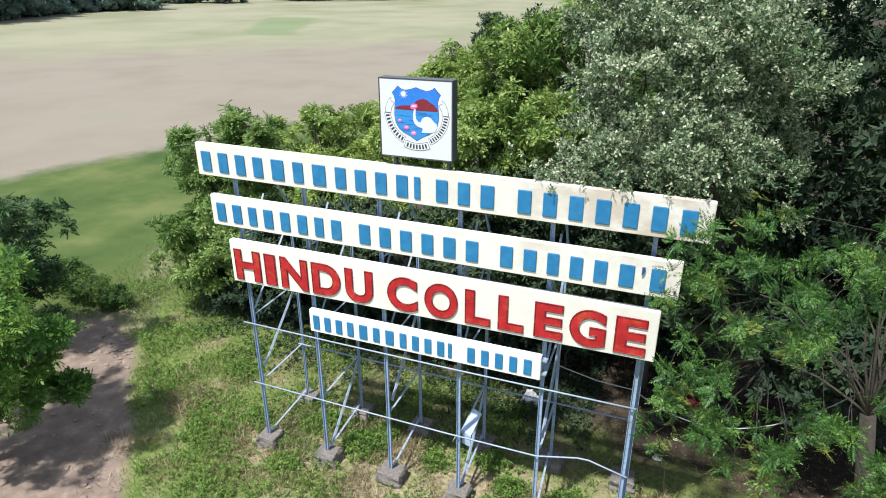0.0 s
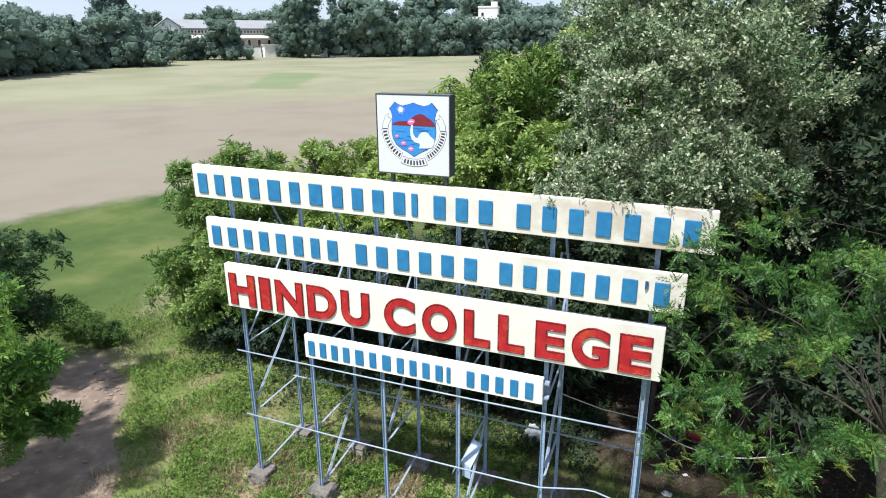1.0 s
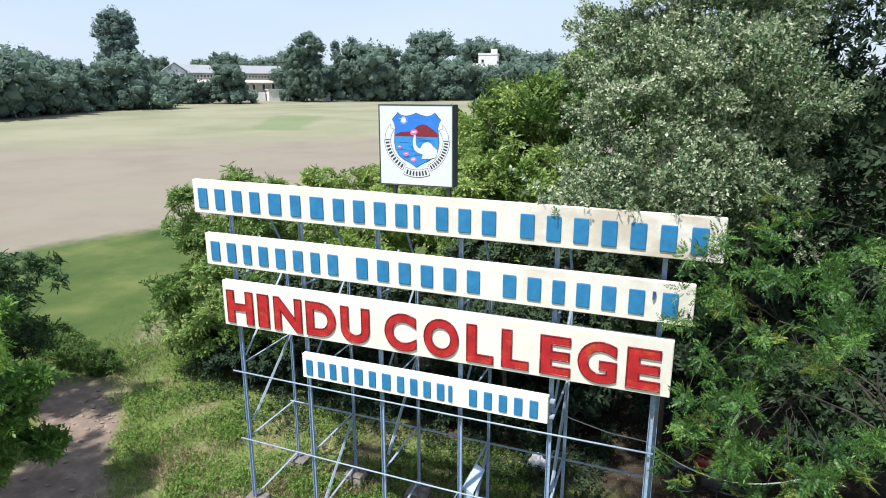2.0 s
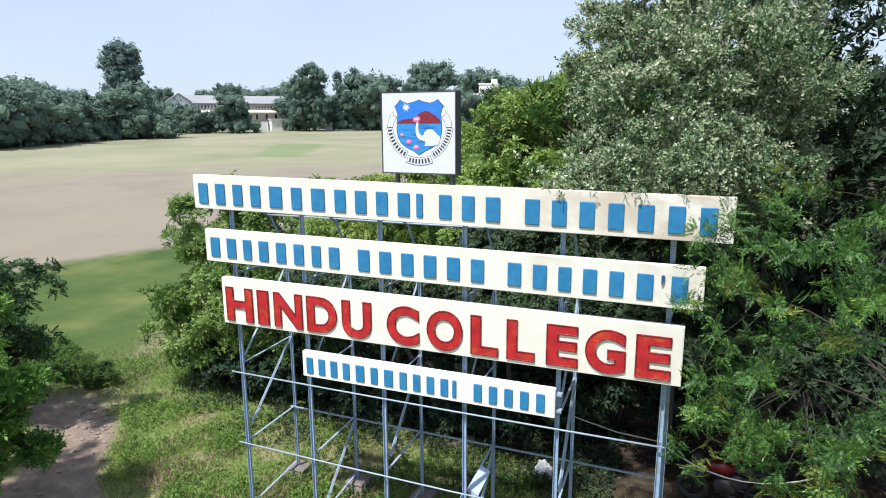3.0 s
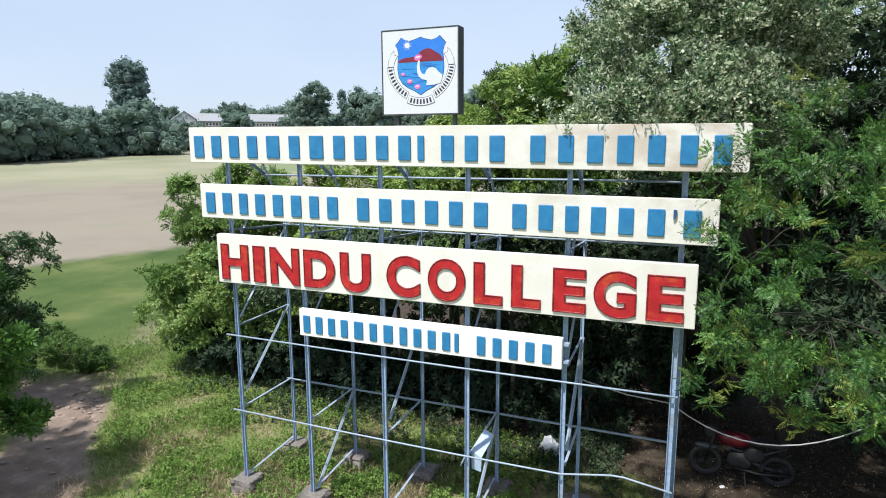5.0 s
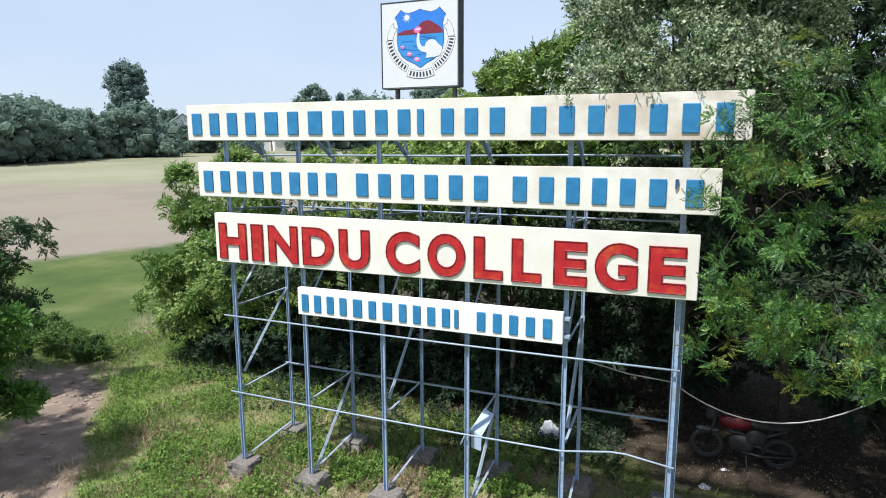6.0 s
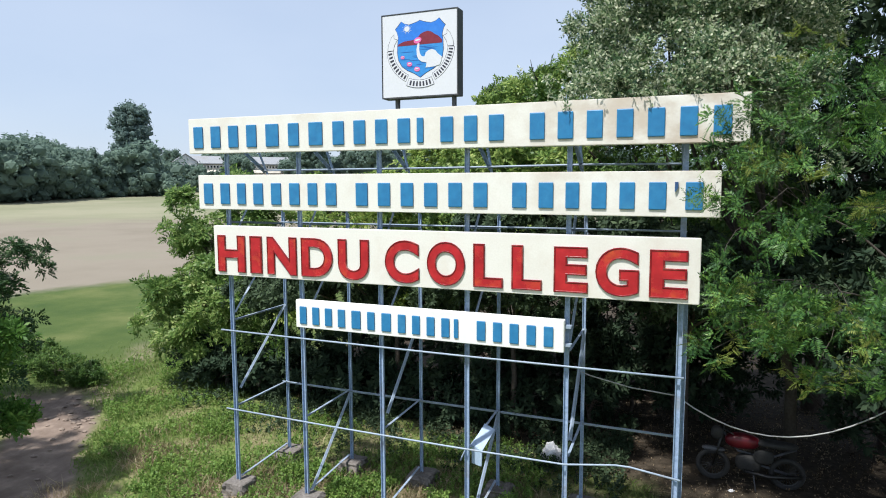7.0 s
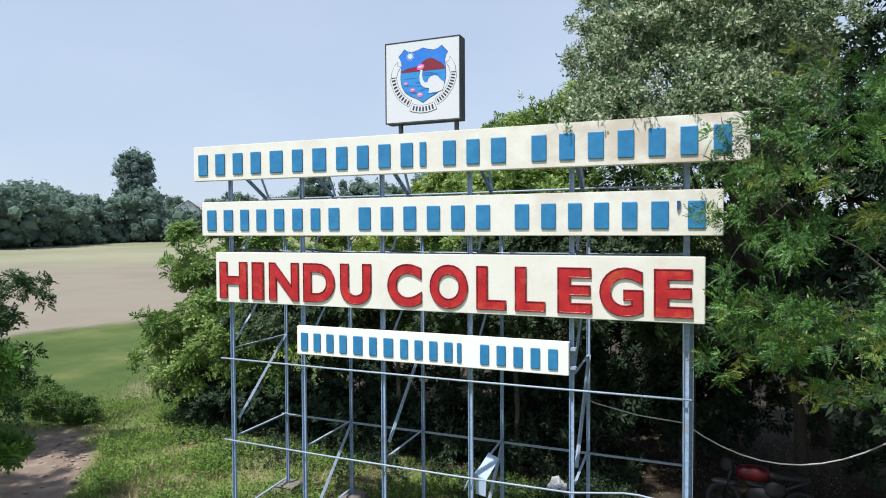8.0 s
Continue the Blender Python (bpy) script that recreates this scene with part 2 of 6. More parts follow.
def ground_material():
    """Grass, a trodden earth track, a dry open field with a mown green square, and leaf litter darkened for shade
    beneath the trees.
    """
    m = bpy.data.materials.new("grassy_earth")
    m.use_nodes = True
    t = m.node_tree
    bsdf = t.nodes["Principled BSDF"]
    place = t.nodes.new("ShaderNodeNewGeometry").outputs["Position"]
    xyz = t.nodes.new("ShaderNodeSeparateXYZ")
    t.links.new(place, xyz.inputs[0])
    x, y = xyz.outputs[0], xyz.outputs[1]
    fine, mid, broad = noise_of(t, place, 9.0, 6), noise_of(t, place, 1.1, 5), noise_of(t, place, 0.13, 5)

    def across(px, py, nx, ny):
        return calc(t, "ADD", calc(t, "MULTIPLY", calc(t, "SUBTRACT", x, px), nx), calc(t, "MULTIPLY", calc(t, "SUBTRACT", y, py), ny))

    def wobble(v, n, by):
        return calc(t, "ADD", v, calc(t, "MULTIPLY", calc(t, "SUBTRACT", n, 0.5), by))

    green = ramp(t, fine, [(0.3, (0.080, 0.118, 0.032)), (0.7, (0.165, 0.210, 0.062))])
    straw = ramp(t, fine, [(0.3, (0.18, 0.145, 0.085)), (0.7, (0.30, 0.25, 0.155))])
    near = blend(t, calc(t, "MULTIPLY", smooth(t, mid, 0.46, 0.64), 0.65), green, straw)
    soil = ramp(t, fine, [(0.3, (0.17, 0.135, 0.088)), (0.55, (0.30, 0.245, 0.160)), (0.75, (0.43, 0.36, 0.25))])
    under = calc(t, "MULTIPLY", smooth(t, wobble(across(-0.9, 0, 1, 0), mid, 2.0), -0.6, 0.8), calc(t, "MULTIPLY", smooth(t, wobble(across(0, -0.5, 0, 1), mid, 2.4), -0.8, 0.6), calc(t, "SUBTRACT", 1.0, calc(t, "MULTIPLY", smooth(t, y, 0.9, 1.9), 0.85))))
    near = blend(t, calc(t, "MULTIPLY", under, calc(t, "ADD", calc(t, "MULTIPLY", smooth(t, mid, 0.35, 0.6), 0.5), 0.5)), near, soil)
    trodden = calc(t, "SUBTRACT", 1.0, smooth(t, calc(t, "ABSOLUTE", wobble(across(-7.7, 4.25, 0.82, 0.57), mid, 1.2)), 0.12, 0.7))
    trodden = calc(t, "MULTIPLY", calc(t, "MULTIPLY", trodden, smooth(t, across(-6.2, 2.6, -0.57, 0.82), -0.5, 1.0)), calc(t, "SUBTRACT", 1.0, smooth(t, across(-10, 7.6, -0.57, 0.82), -1.5, 1.5)))
    lush = ramp(t, noise_of(t, place, 0.30, 6), [(0.32, (0.038, 0.070, 0.018)), (0.5, (0.066, 0.097, 0.027)), (0.66, (0.110, 0.130, 0.044))])
    c = blend(t, smooth(t, wobble(across(-6.0, 4.8, -0.8, 0.6), mid, 3), -1.0, 2.5), near, lush)
    c = blend(t, calc(t, "MULTIPLY", trodden, 0.7), c, (0.24, 0.20, 0.14))
    # fallen-leaf brown, darkened past its own colour for shade under the trees
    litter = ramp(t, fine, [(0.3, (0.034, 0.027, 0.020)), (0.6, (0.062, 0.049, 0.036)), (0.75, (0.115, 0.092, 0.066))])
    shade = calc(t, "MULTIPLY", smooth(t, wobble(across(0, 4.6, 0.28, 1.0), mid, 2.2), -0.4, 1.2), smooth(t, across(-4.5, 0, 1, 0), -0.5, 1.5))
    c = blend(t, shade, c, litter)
    # dry field
    dry = ramp(t, broad, [(0.30, (0.192, 0.166, 0.130)), (0.55, (0.226, 0.196, 0.158)), (0.75, (0.203, 0.196, 0.142))])
    dry = blend(t, calc(t, "MULTIPLY", fine, 0.25), dry, (0.20, 0.175, 0.13))
    pale = ramp(t, noise_of(t, place, 0.05, 6), [(0.35, (0.182, 0.190, 0.115)), (0.6, (0.250, 0.240, 0.165))])
    far = smooth(t, wobble(across(-52, 62, -0.66, 0.75), broad, 26), -8, 16)
    dry = blend(t, far, dry, pale)
    square = 1.0
    for px, py, nx, ny in ((-66.7, 83.5, 0.861, 0.508), (-57.3, 86.0, -0.895, -0.446), (-66.7, 83.5, -0.257, 0.966), (-90.0, 123.0, 0.351, -0.936)):
        square = calc(t, "MULTIPLY", smooth(t, wobble(across(px, py, nx, ny), broad, 4), -1.0, 1.6), square)
    dry = blend(t, calc(t, "MULTIPLY", square, 0.6), dry, (0.125, 0.180, 0.080))
    field = smooth(t, wobble(wobble(across(-23.0, 16.2, -0.93, 0.36), broad, 4), mid, 1.6), -0.8, 1.6)
    c = blend(t, field, c, dry)
    # earth track
    side = calc(t, "ADD", across(-4.3, -0.68, 0.73, 0.69), calc(t, "MULTIPLY", smooth(t, across(-4.35, -0.75, -0.69, 0.73), 2.0, 6.0), 0.7))
    off = calc(t, "ABSOLUTE", wobble(side, noise_of(t, place, 0.45, 4), 0.9))
    track = calc(t, "SUBTRACT", 1.0, smooth(t, wobble(off, mid, 0.7), 0.70, 1.10))
    track = calc(t, "MULTIPLY", track, calc(t, "SUBTRACT", 1.0, smooth(t, wobble(across(-4.35, -0.75, -0.69, 0.73), mid, 1.6), 4.8, 6.4)))
    bare = wobble(calc(t, "SQRT", calc(t, "ADD", calc(t, "POWER", calc(t, "DIVIDE", calc(t, "ADD", x, 4.9), 2.3), 2.0), calc(t, "POWER", calc(t, "DIVIDE", calc(t, "ADD", y, 2.0), 1.7), 2.0))), mid, 0.8)
    track = calc(t, "MAXIMUM", track, calc(t, "SUBTRACT", 1.0, smooth(t, bare, 0.75, 1.1)))
    earth = ramp(t, noise_of(t, place, 2.6, 6), [(0.3, (0.150, 0.112, 0.090)), (0.55, (0.215, 0.165, 0.135)), (0.75, (0.32, 0.25, 0.20))])
    c = blend(t, track, c, earth)
    t.links.new(c, bsdf.inputs["Base Color"])
    bsdf.inputs["Roughness"].default_value = 0.95
    bsdf.inputs["Specular IOR Level"].default_value = 0.15
    b = node(t, "ShaderNodeBump", Strength=0.55, Distance=0.05)
    t.links.new(fine, b.inputs["Height"])
    t.links.new(b.outputs[0], bsdf.inputs["Normal"])
    return m


# ---- builders ----
def part(name, bm, material, parent=None, label="", flat=True):
    """Links a bmesh as one mesh object, under parent if given."""
    me = bpy.data.meshes.new(name)
    bm.to_mesh(me)
    bm.free()
    for mt in (material if isinstance(material, (list, tuple)) else (material,)):
        me.materials.append(mt)
    if not flat:
        me.polygons.foreach_set("use_smooth", [True] * len(me.polygons))
    ob = new(name, me)
    ob.parent = parent
    if label:
        tagged(ob, label)
    return ob


def box(bm, x0, x1, y0, y1, z0, z1, bevel=0.0, index=0):
    made = bmesh.ops.create_cube(bm, size=1.0)["verts"]
    for v in made:
        v.co = ((x0 + x1) / 2 + v.co.x * (x1 - x0), (y0 + y1) / 2 + v.co.y * (y1 - y0), (z0 + z1) / 2 + v.co.z * (z1 - z0))
    faces = list({f for v in made for f in v.link_faces})
    for f in faces:
        f.material_index = index
    if bevel:
        bmesh.ops.bevel(bm, geom=list({e for v in made for e in v.link_edges}), offset=bevel, segments=2, affect="EDGES")


def basis(d):
    d = Vector(d).normalized()
    u = d.cross(Vector((0, 0, 1)) if abs(d.z) < 0.9 else Vector((1, 0, 0))).normalized()
    return d, u, d.cross(u)


def tube(bm, points, radii, sides=8):
    """A closed tube along points."""
    rings, points = [], [Vector(p) for p in points]
    for i, p in enumerate(points):
        d, u, v = basis(points[min(i + 1, len(points) - 1)] - points[max(i - 1, 0)])
        if rings:
            u = (last - d * last.dot(d)).normalized()
            v = d.cross(u)
        last = u
        r = radii[i] if isinstance(radii, (list, tuple)) else radii
        rings.append([bm.verts.new(p + r * (math.cos(a) * u + math.sin(a) * v)) for a in [2 * math.pi * k / sides for k in range(sides)]])
    for a, b in zip(rings, rings[1:]):
        for k in range(sides):
            bm.faces.new((a[k], a[(k + 1) % sides], b[(k + 1) % sides], b[k]))
    bm.faces.new(rings[0][::-1])
    bm.faces.new(rings[-1])


def angle_bar(bm, a, b, width=0.05, thick=0.008, turn=0.0):
    """A rolled steel angle from a to b: two thin flanges that meet in a corner."""
    a, b = Vector(a), Vector(b)
    d, u, v = basis(b - a)
    u, v = math.cos(turn) * u + math.sin(turn) * v, math.cos(turn) * v - math.sin(turn) * u
    w, h = width, thick
    profile = [(0, 0), (w, 0), (w, h), (h, h), (h, w), (0, w)]
    ends = [[bm.verts.new(p + u * (s - w / 2) + v * (t - w / 2)) for s, t in profile] for p in (a, b)]
    for k in range(6):
        bm.faces.new((ends[0][k], ends[0][(k + 1) % 6], ends[1][(k + 1) % 6], ends[1][k]))
    bm.faces.new(ends[0][::-1])
    bm.faces.new(ends[1])
    bmesh.ops.recalc_face_normals(bm, faces=bm.faces[:])


def channel_post(bm, x, y, z0, z1, w=0.075, d=0.045, t=0.008, lean=0.0):
    """A rolled channel with its groove towards the front."""
    profile = [(-w / 2, 0), (w / 2, 0), (w / 2, d), (w / 2 - t, d), (w / 2 - t, t), (-w / 2 + t, t), (-w / 2 + t, d), (-w / 2, d)]
    ends = [[bm.verts.new((x + s + (lean if z == z1 else 0), y + d - q, z)) for s, q in profile] for z in (z0, z1)]
    n = len(profile)
    for k in range(n):
        bm.faces.new((ends[0][k], ends[0][(k + 1) % n], ends[1][(k + 1) % n], ends[1][k]))
    bm.faces.new(ends[0][::-1])
    bm.faces.new(ends[1])
    bmesh.ops.recalc_face_normals(bm, faces=bm.faces[:])


def plate(bm, outline, y0, y1, index=0):
    """An upright plate in the sign's plane: outline in (x, z), from y0 (front) to y1."""
    front = [bm.verts.new((x, y0, z)) for x, z in outline]
    back = [bm.verts.new((x, y1, z)) for x, z in outline]
    n = len(outline)
    faces = [bm.faces.new(front), bm.faces.new(back[::-1])]
    faces += [bm.faces.new((front[k], back[k], back[(k + 1) % n], front[(k + 1) % n])) for k in range(n)]
    for f in faces:
        f.material_index = index
    bmesh.ops.recalc_face_normals(bm, faces=faces)


def quads_object(name, quads, material, parent=None):
    """One mesh out of an (n, 4, 3) array of separate four-sided leaves."""
    n = len(quads)
    me = bpy.data.meshes.new(name)
    me.vertices.add(4 * n)
    me.loops.add(4 * n)
    me.polygons.add(n)
    me.vertices.foreach_set("co", np.ascontiguousarray(quads, dtype=np.float32).reshape(-1))
    me.loops.foreach_set("vertex_index", np.arange(4 * n, dtype=np.int32))
    me.polygons.foreach_set("loop_start", np.arange(0, 4 * n, 4, dtype=np.int32))
    me.update(calc_edges=True)
    me.materials.append(material)
    ob = new(name, me)
    ob.parent = parent
    return ob


# ---- ground ----
def ground_height(x, y):
    """Level round the sign, rising gently across the open field."""
    x, y = np.asarray(x, dtype=float), np.asarray(y, dtype=float)
    s = np.hypot(x - 8, y + 8.7)
    far = np.clip(s - 30, 0, 420)
    z = 0.0157 * far * far / (far + 8)
    near = np.clip(1 - s / 60, 0, 1)
    z = z + near * (0.035 * np.sin(1.3 * x + 0.7 * y) * np.sin(0.9 * y - 0.4 * x + 1) + 0.02 * np.sin(3.1 * x - 1.7 * y) * np.sin(2.6 * y + 1.1 * x))
    off = 0.73 * (x + 4.35) + 0.69 * (y + 0.75)
    on = np.clip(1 - np.abs(off) / 1.5, 0, 1) * np.clip((7 - (-0.69 * (x + 4.35) + 0.73 * (y + 0.75))) / 3, 0, 1)
    rut = np.exp(-((np.abs(off) - 0.45) / 0.18) ** 2)
    return z - 0.10 * on - 0.05 * rut * on


def on_ground(x, y):
    return float(ground_height(x, y))


def build_ground():
    u = np.linspace(-1, 1, 241)
    xs = -2.0 + 2400 * np.sinh(7.6 * u) / np.sinh(7.6)
    ys = 2.0 + 2400 * np.sinh(7.6 * u) / np.sinh(7.6)
    gx, gy = np.meshgrid(xs, ys, indexing="ij")
    n = len(u)
    co = np.stack([gx, gy, ground_height(gx, gy)], -1).reshape(-1, 3)
    i = np.arange(n * n).reshape(n, n)
    faces = np.stack([i[:-1, :-1], i[1:, :-1], i[1:, 1:], i[:-1, 1:]], -1).reshape(-1, 4)
    me = bpy.data.meshes.new("ground")
    me.from_pydata(co.tolist(), [], faces.tolist())
    me.polygons.foreach_set("use_smooth", [True] * len(faces))
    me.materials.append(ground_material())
    return tagged(new("ground", me), "grassy ground with an earth track and a dry open field beyond", "ground", kind="structure")


build_ground()


# ---- the sign ----
sign = tagged(new("college_sign"), "tall blue steel frame carrying four cream boards and an emblem", "sign")
FRONT_X = (0.16, 1.63, 3.115, 4.566, 6.063, 7.55)
REAR_X = (0.113, 1.581, 3.08, 4.567, 6.035, 7.50)
FRONT_Y, REAR_Y, FOOT_Z = 0.19, 1.79, 0.28


def bar_part(name, a, b, width, material, turn=0.0, label=""):
    bm = bmesh.new()
    angle_bar(bm, a, b, width, 0.007, turn)
    return part(name, bm, material, sign, label)


def pipe_part(name, points, radius, material, label=""):
    bm = bmesh.new()
    tube(bm, points, radius, 8)
    return part(name, bm, material, sign, label, flat=False)


def build_frame():
    for i, x in enumerate(FRONT_X):
        bm = bmesh.new()
        channel_post(bm, x, FRONT_Y, FOOT_Z - 0.05, 6.55, 0.068, 0.042, 0.007)
        part("front_post", bm, STEEL_BLUE, sign)
    bm = bmesh.new()
    channel_post(bm, 7.61, 0.30, 0.1, 4.6, 0.055, 0.042, 0.007)
    part("front_post", bm, STEEL_BLUE, sign)
    for i, x in enumerate(REAR_X):
        bm = bmesh.new()
        channel_post(bm, x, REAR_Y, FOOT_Z - 0.05, 5.05, 0.056, 0.038, 0.007)
        part("rear_post", bm, STEEL_BLUE, sign)
        bar_part("top_strut", (x, REAR_Y + 0.02, 4.98), (x, 1.02, 6.35), 0.048, STEEL_BLUE)
        bar_part("top_strut", (x, 1.32, 5.82), (x, FRONT_Y + 0.05, 6.48), 0.048, STEEL_BLUE, 1.57)
    # horizontal rails, front and rear
    pipe_part("front_rail", [(-0.05, 0.155, 3.04), (2.0, 0.150, 3.03), (4.4, 0.145, 3.025), (6.1, 0.150, 3.03), (7.62, 0.155, 3.035)], 0.015, STEEL_PALE, "pale weathered steel rail")
    pipe_part("front_rail", [(0.0, 0.155, 1.61), (2.2, 0.150, 1.585), (4.4, 0.145, 1.58), (6.06, 0.150, 1.59), (6.75, 0.34, 1.615), (6.95, 0.36, 1.61), (7.62, 0.165, 1.62)], 0.0145, STEEL_PALE, "pale steel rail bent near its end")
    bar_part("rear_rail", (0.02, REAR_Y - 0.03, 1.62), (7.58, REAR_Y - 0.03, 1.60), 0.040, STEEL_PALE)
    pipe_part("rear_rail", [(0.1, 1.24, 5.86), (3.8, 1.22, 5.86), (6.2, 1.22, 5.88), (7.5, 1.24, 5.87)], 0.017, STEEL_PALE)
    pipe_part("rear_rail", [(0.1, REAR_Y - 0.03, 4.86), (7.5, REAR_Y - 0.03, 4.86)], 0.016, STEEL_PALE)
    for i, (xf, xr) in enumerate(zip(FRONT_X, REAR_X)):
        f, r = FRONT_Y + 0.06, REAR_Y
        bar_part("cross_tie", (xf + 0.03, f, 1.56 if i == 3 else 1.66), (xr, r, 1.63), 0.040, STEEL_PALE)
        bar_part("cross_tie", (xf + 0.03, f, 3.22), (xr, r, 3.20), 0.036, STEEL_PALE)
        bar_part("cross_tie", (xf + 0.03, f, 4.95), (xr, r, 4.84), 0.036, STEEL_PALE)
        if i < 5:
            bar_part("cross_tie", (xf + 0.05, f, 0.34), (xr - 0.04, r, 0.31), 0.040, STEEL_PALE)
        if i % 2 == 0 and i < 5:
            bar_part("diagonal_brace", (xf + 0.05, f + 0.03, 1.90 if i else 1.97), (xr + 0.02, r - 0.03, 3.22), 0.040, STEEL_PALE, 0.8)
        elif i < 5:
            bar_part("diagonal_brace", (xf + 0.05, f + 0.03, 0.33), (xr + 0.02, r - 0.03, 1.60), 0.040, STEEL_PALE, 0.8)
        if i < 5:
            bar_part("diagonal_brace", (xf + 0.03, f, 4.62), (xr + 0.02, 1.0, 5.52), 0.034, STEEL_PALE, 0.4)
            bar_part("diagonal_brace", (xf + 0.03, f, 3.35), (xr + 0.02, r, 4.80), 0.034, STEEL_PALE, 0.4)
    # clamps that hold the small board's end to a post
    for z in (3.34, 3.60):
        bm = bmesh.new()
        box(bm, 6.02, 6.14, 0.10, 0.20, z - 0.022, z + 0.022, 0.006)
        part("clamp", bm, STEEL_PALE, sign)


def board(x0, x1, z0, z1, y, depth, material, label):
    bm = bmesh.new()
    box(bm, x0, x1, y, y + depth, z0, z1, 0.008)
    # fixing battens behind the board
    for k in range(2):
        z = z0 + (z1 - z0) * (0.25 + 0.5 * k)
        box(bm, x0 + 0.08, x1 - 0.08, y + depth + 0.001, y + depth + 0.03, z - 0.02, z + 0.02)
    return part("sign_board", bm, material, sign, label)


def settle(whole, x0, x1, forward, drop):
    """Lets a board with all that is fixed to it sag by drop and stand forward at its far end."""
    bend = Matrix.Identity(4)
    bend[1][0], bend[2][0] = -forward / (x1 - x0), -drop / (x1 - x0)
    bend[1][3], bend[2][3] = forward * x0 / (x1 - x0), drop * x0 / (x1 - x0)
    for ob in (whole, *whole.children):
        ob.data.transform(bend)


def rounded(w, h, r, n=3):
    pts = []
    for cx, cz, a0 in ((w - r, h - r, 0), (r, h - r, 90), (r, r, 180), (w - r, r, 270)):
        pts += [(cx + r * math.cos(radians(a0 + 90 * k / n)), cz + r * math.sin(radians(a0 + 90 * k / n))) for k in range(n + 1)]
    return pts


def raised_bar(parent, x0, x1, z0, z1, y, stand=0.020):
    """One character of lettering that is not spelt out: a plain raised bar."""
    w, h, lip = x1 - x0, z1 - z0, 0.010
    bm = bmesh.new()
    outer = [(x0 + p, z0 + q) for p, q in rounded(w, h, 0.012)]
    inner = [(x0 + lip + p, z0 + lip + q) for p, q in rounded(w - 2 * lip, h - 2 * lip, 0.008)]
    a = [bm.verts.new((p, y - 0.002, q)) for p, q in outer]
    b = [bm.verts.new((p, y - stand + 0.004, q)) for p, q in outer]
    c = [bm.verts.new((p, y - stand, q)) for p, q in inner]
    n = len(outer)
    for lo, hi, mi in ((a, b, 1), (b, c, 0)):
        for k in range(n):
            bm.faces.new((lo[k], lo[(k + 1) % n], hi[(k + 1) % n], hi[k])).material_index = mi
    bm.faces.new(c).material_index = 0
    bmesh.ops.recalc_face_normals(bm, faces=bm.faces[:])
    return part("raised_bar", bm, (BLUE, BLUE_RIM), parent)


def bar_words(parent, words, z0, z1, y, fill=0.62, stand=0.020):
    for x0, x1, widths in words:
        unit = (x1 - x0) / (sum(widths) + 0.16 * (len(widths) - 1))
        x = x0
        for w in widths:
            cut = (1 - fill) * w * unit / 2 if w > 0.5 else 0
            raised_bar(parent, x + cut, x + w * unit - cut, z0, z1, y, stand)
            x += (w + 0.16) * unit


def glyph(parent, text, x0, x1, z0, z1, y):
    """One raised letter with a rolled edge, fitted to its place on the board."""
    data = bpy.data.curves.new("letter", "FONT")
    data.body, data.size, data.offset, data.resolution_u, data.extrude = text, 1.0, 0.046, 6, 0.0
    edge = data.copy()
    edge.fill_mode, edge.bevel_depth, edge.bevel_resolution, edge.offset = "NONE", 0.013, 2, 0.036
    graph = None
    meshes = []
    for d in (data, edge):
        ob = bpy.data.objects.new("letter", d)
        scene.collection.objects.link(ob)
        bpy.context.view_layer.update()
        graph = bpy.context.evaluated_depsgraph_get()
        meshes.append(bpy.data.meshes.new_from_object(ob.evaluated_get(graph)))
        bpy.data.objects.remove(ob)
    bm = bmesh.new()
    bm.from_mesh(meshes[0])
    flat = bm.faces[:]
    bmesh.ops.triangulate(bm, faces=flat)
    solid = bmesh.ops.extrude_face_region(bm, geom=bm.faces[:])
    bmesh.ops.translate(bm, verts=[v for v in solid["geom"] if isinstance(v, bmesh.types.BMVert)], vec=(0, 0, 0.030))
    bmesh.ops.recalc_face_normals(bm, faces=bm.faces[:])
    lo = [min(v.co[k] for v in bm.verts) for k in (0, 1)]
    hi = [max(v.co[k] for v in bm.verts) for k in (0, 1)]
    for f in bm.faces:
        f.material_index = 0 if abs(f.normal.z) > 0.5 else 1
    before = set(bm.faces)
    rim = bmesh.new()
    rim.from_mesh(meshes[1])
    bmesh.ops.translate(rim, verts=rim.verts[:], vec=(0, 0, 0.032))
    tmp = bpy.data.meshes.new("rim")
    rim.to_mesh(tmp)
    rim.free()
    bm.from_mesh(tmp)
    for f in bm.faces:
        f.smooth = False
        if f not in before:
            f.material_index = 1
    sx, sz = (x1 - x0) / (hi[0] - lo[0]), (z1 - z0) / (hi[1] - lo[1])
    for v in bm.verts:
        v.co = (x0 + (v.co.x - lo[0]) * sx, y - 0.002 - v.co.z * 0.5, z0 + (v.co.y - lo[1]) * sz)
    bmesh.ops.recalc_face_normals(bm, faces=bm.faces[:])
    for me in (*meshes, tmp):
        bpy.data.meshes.remove(me)
    return part("letter", bm, (RED, RED_RIM), parent, "red letter %s" % text)


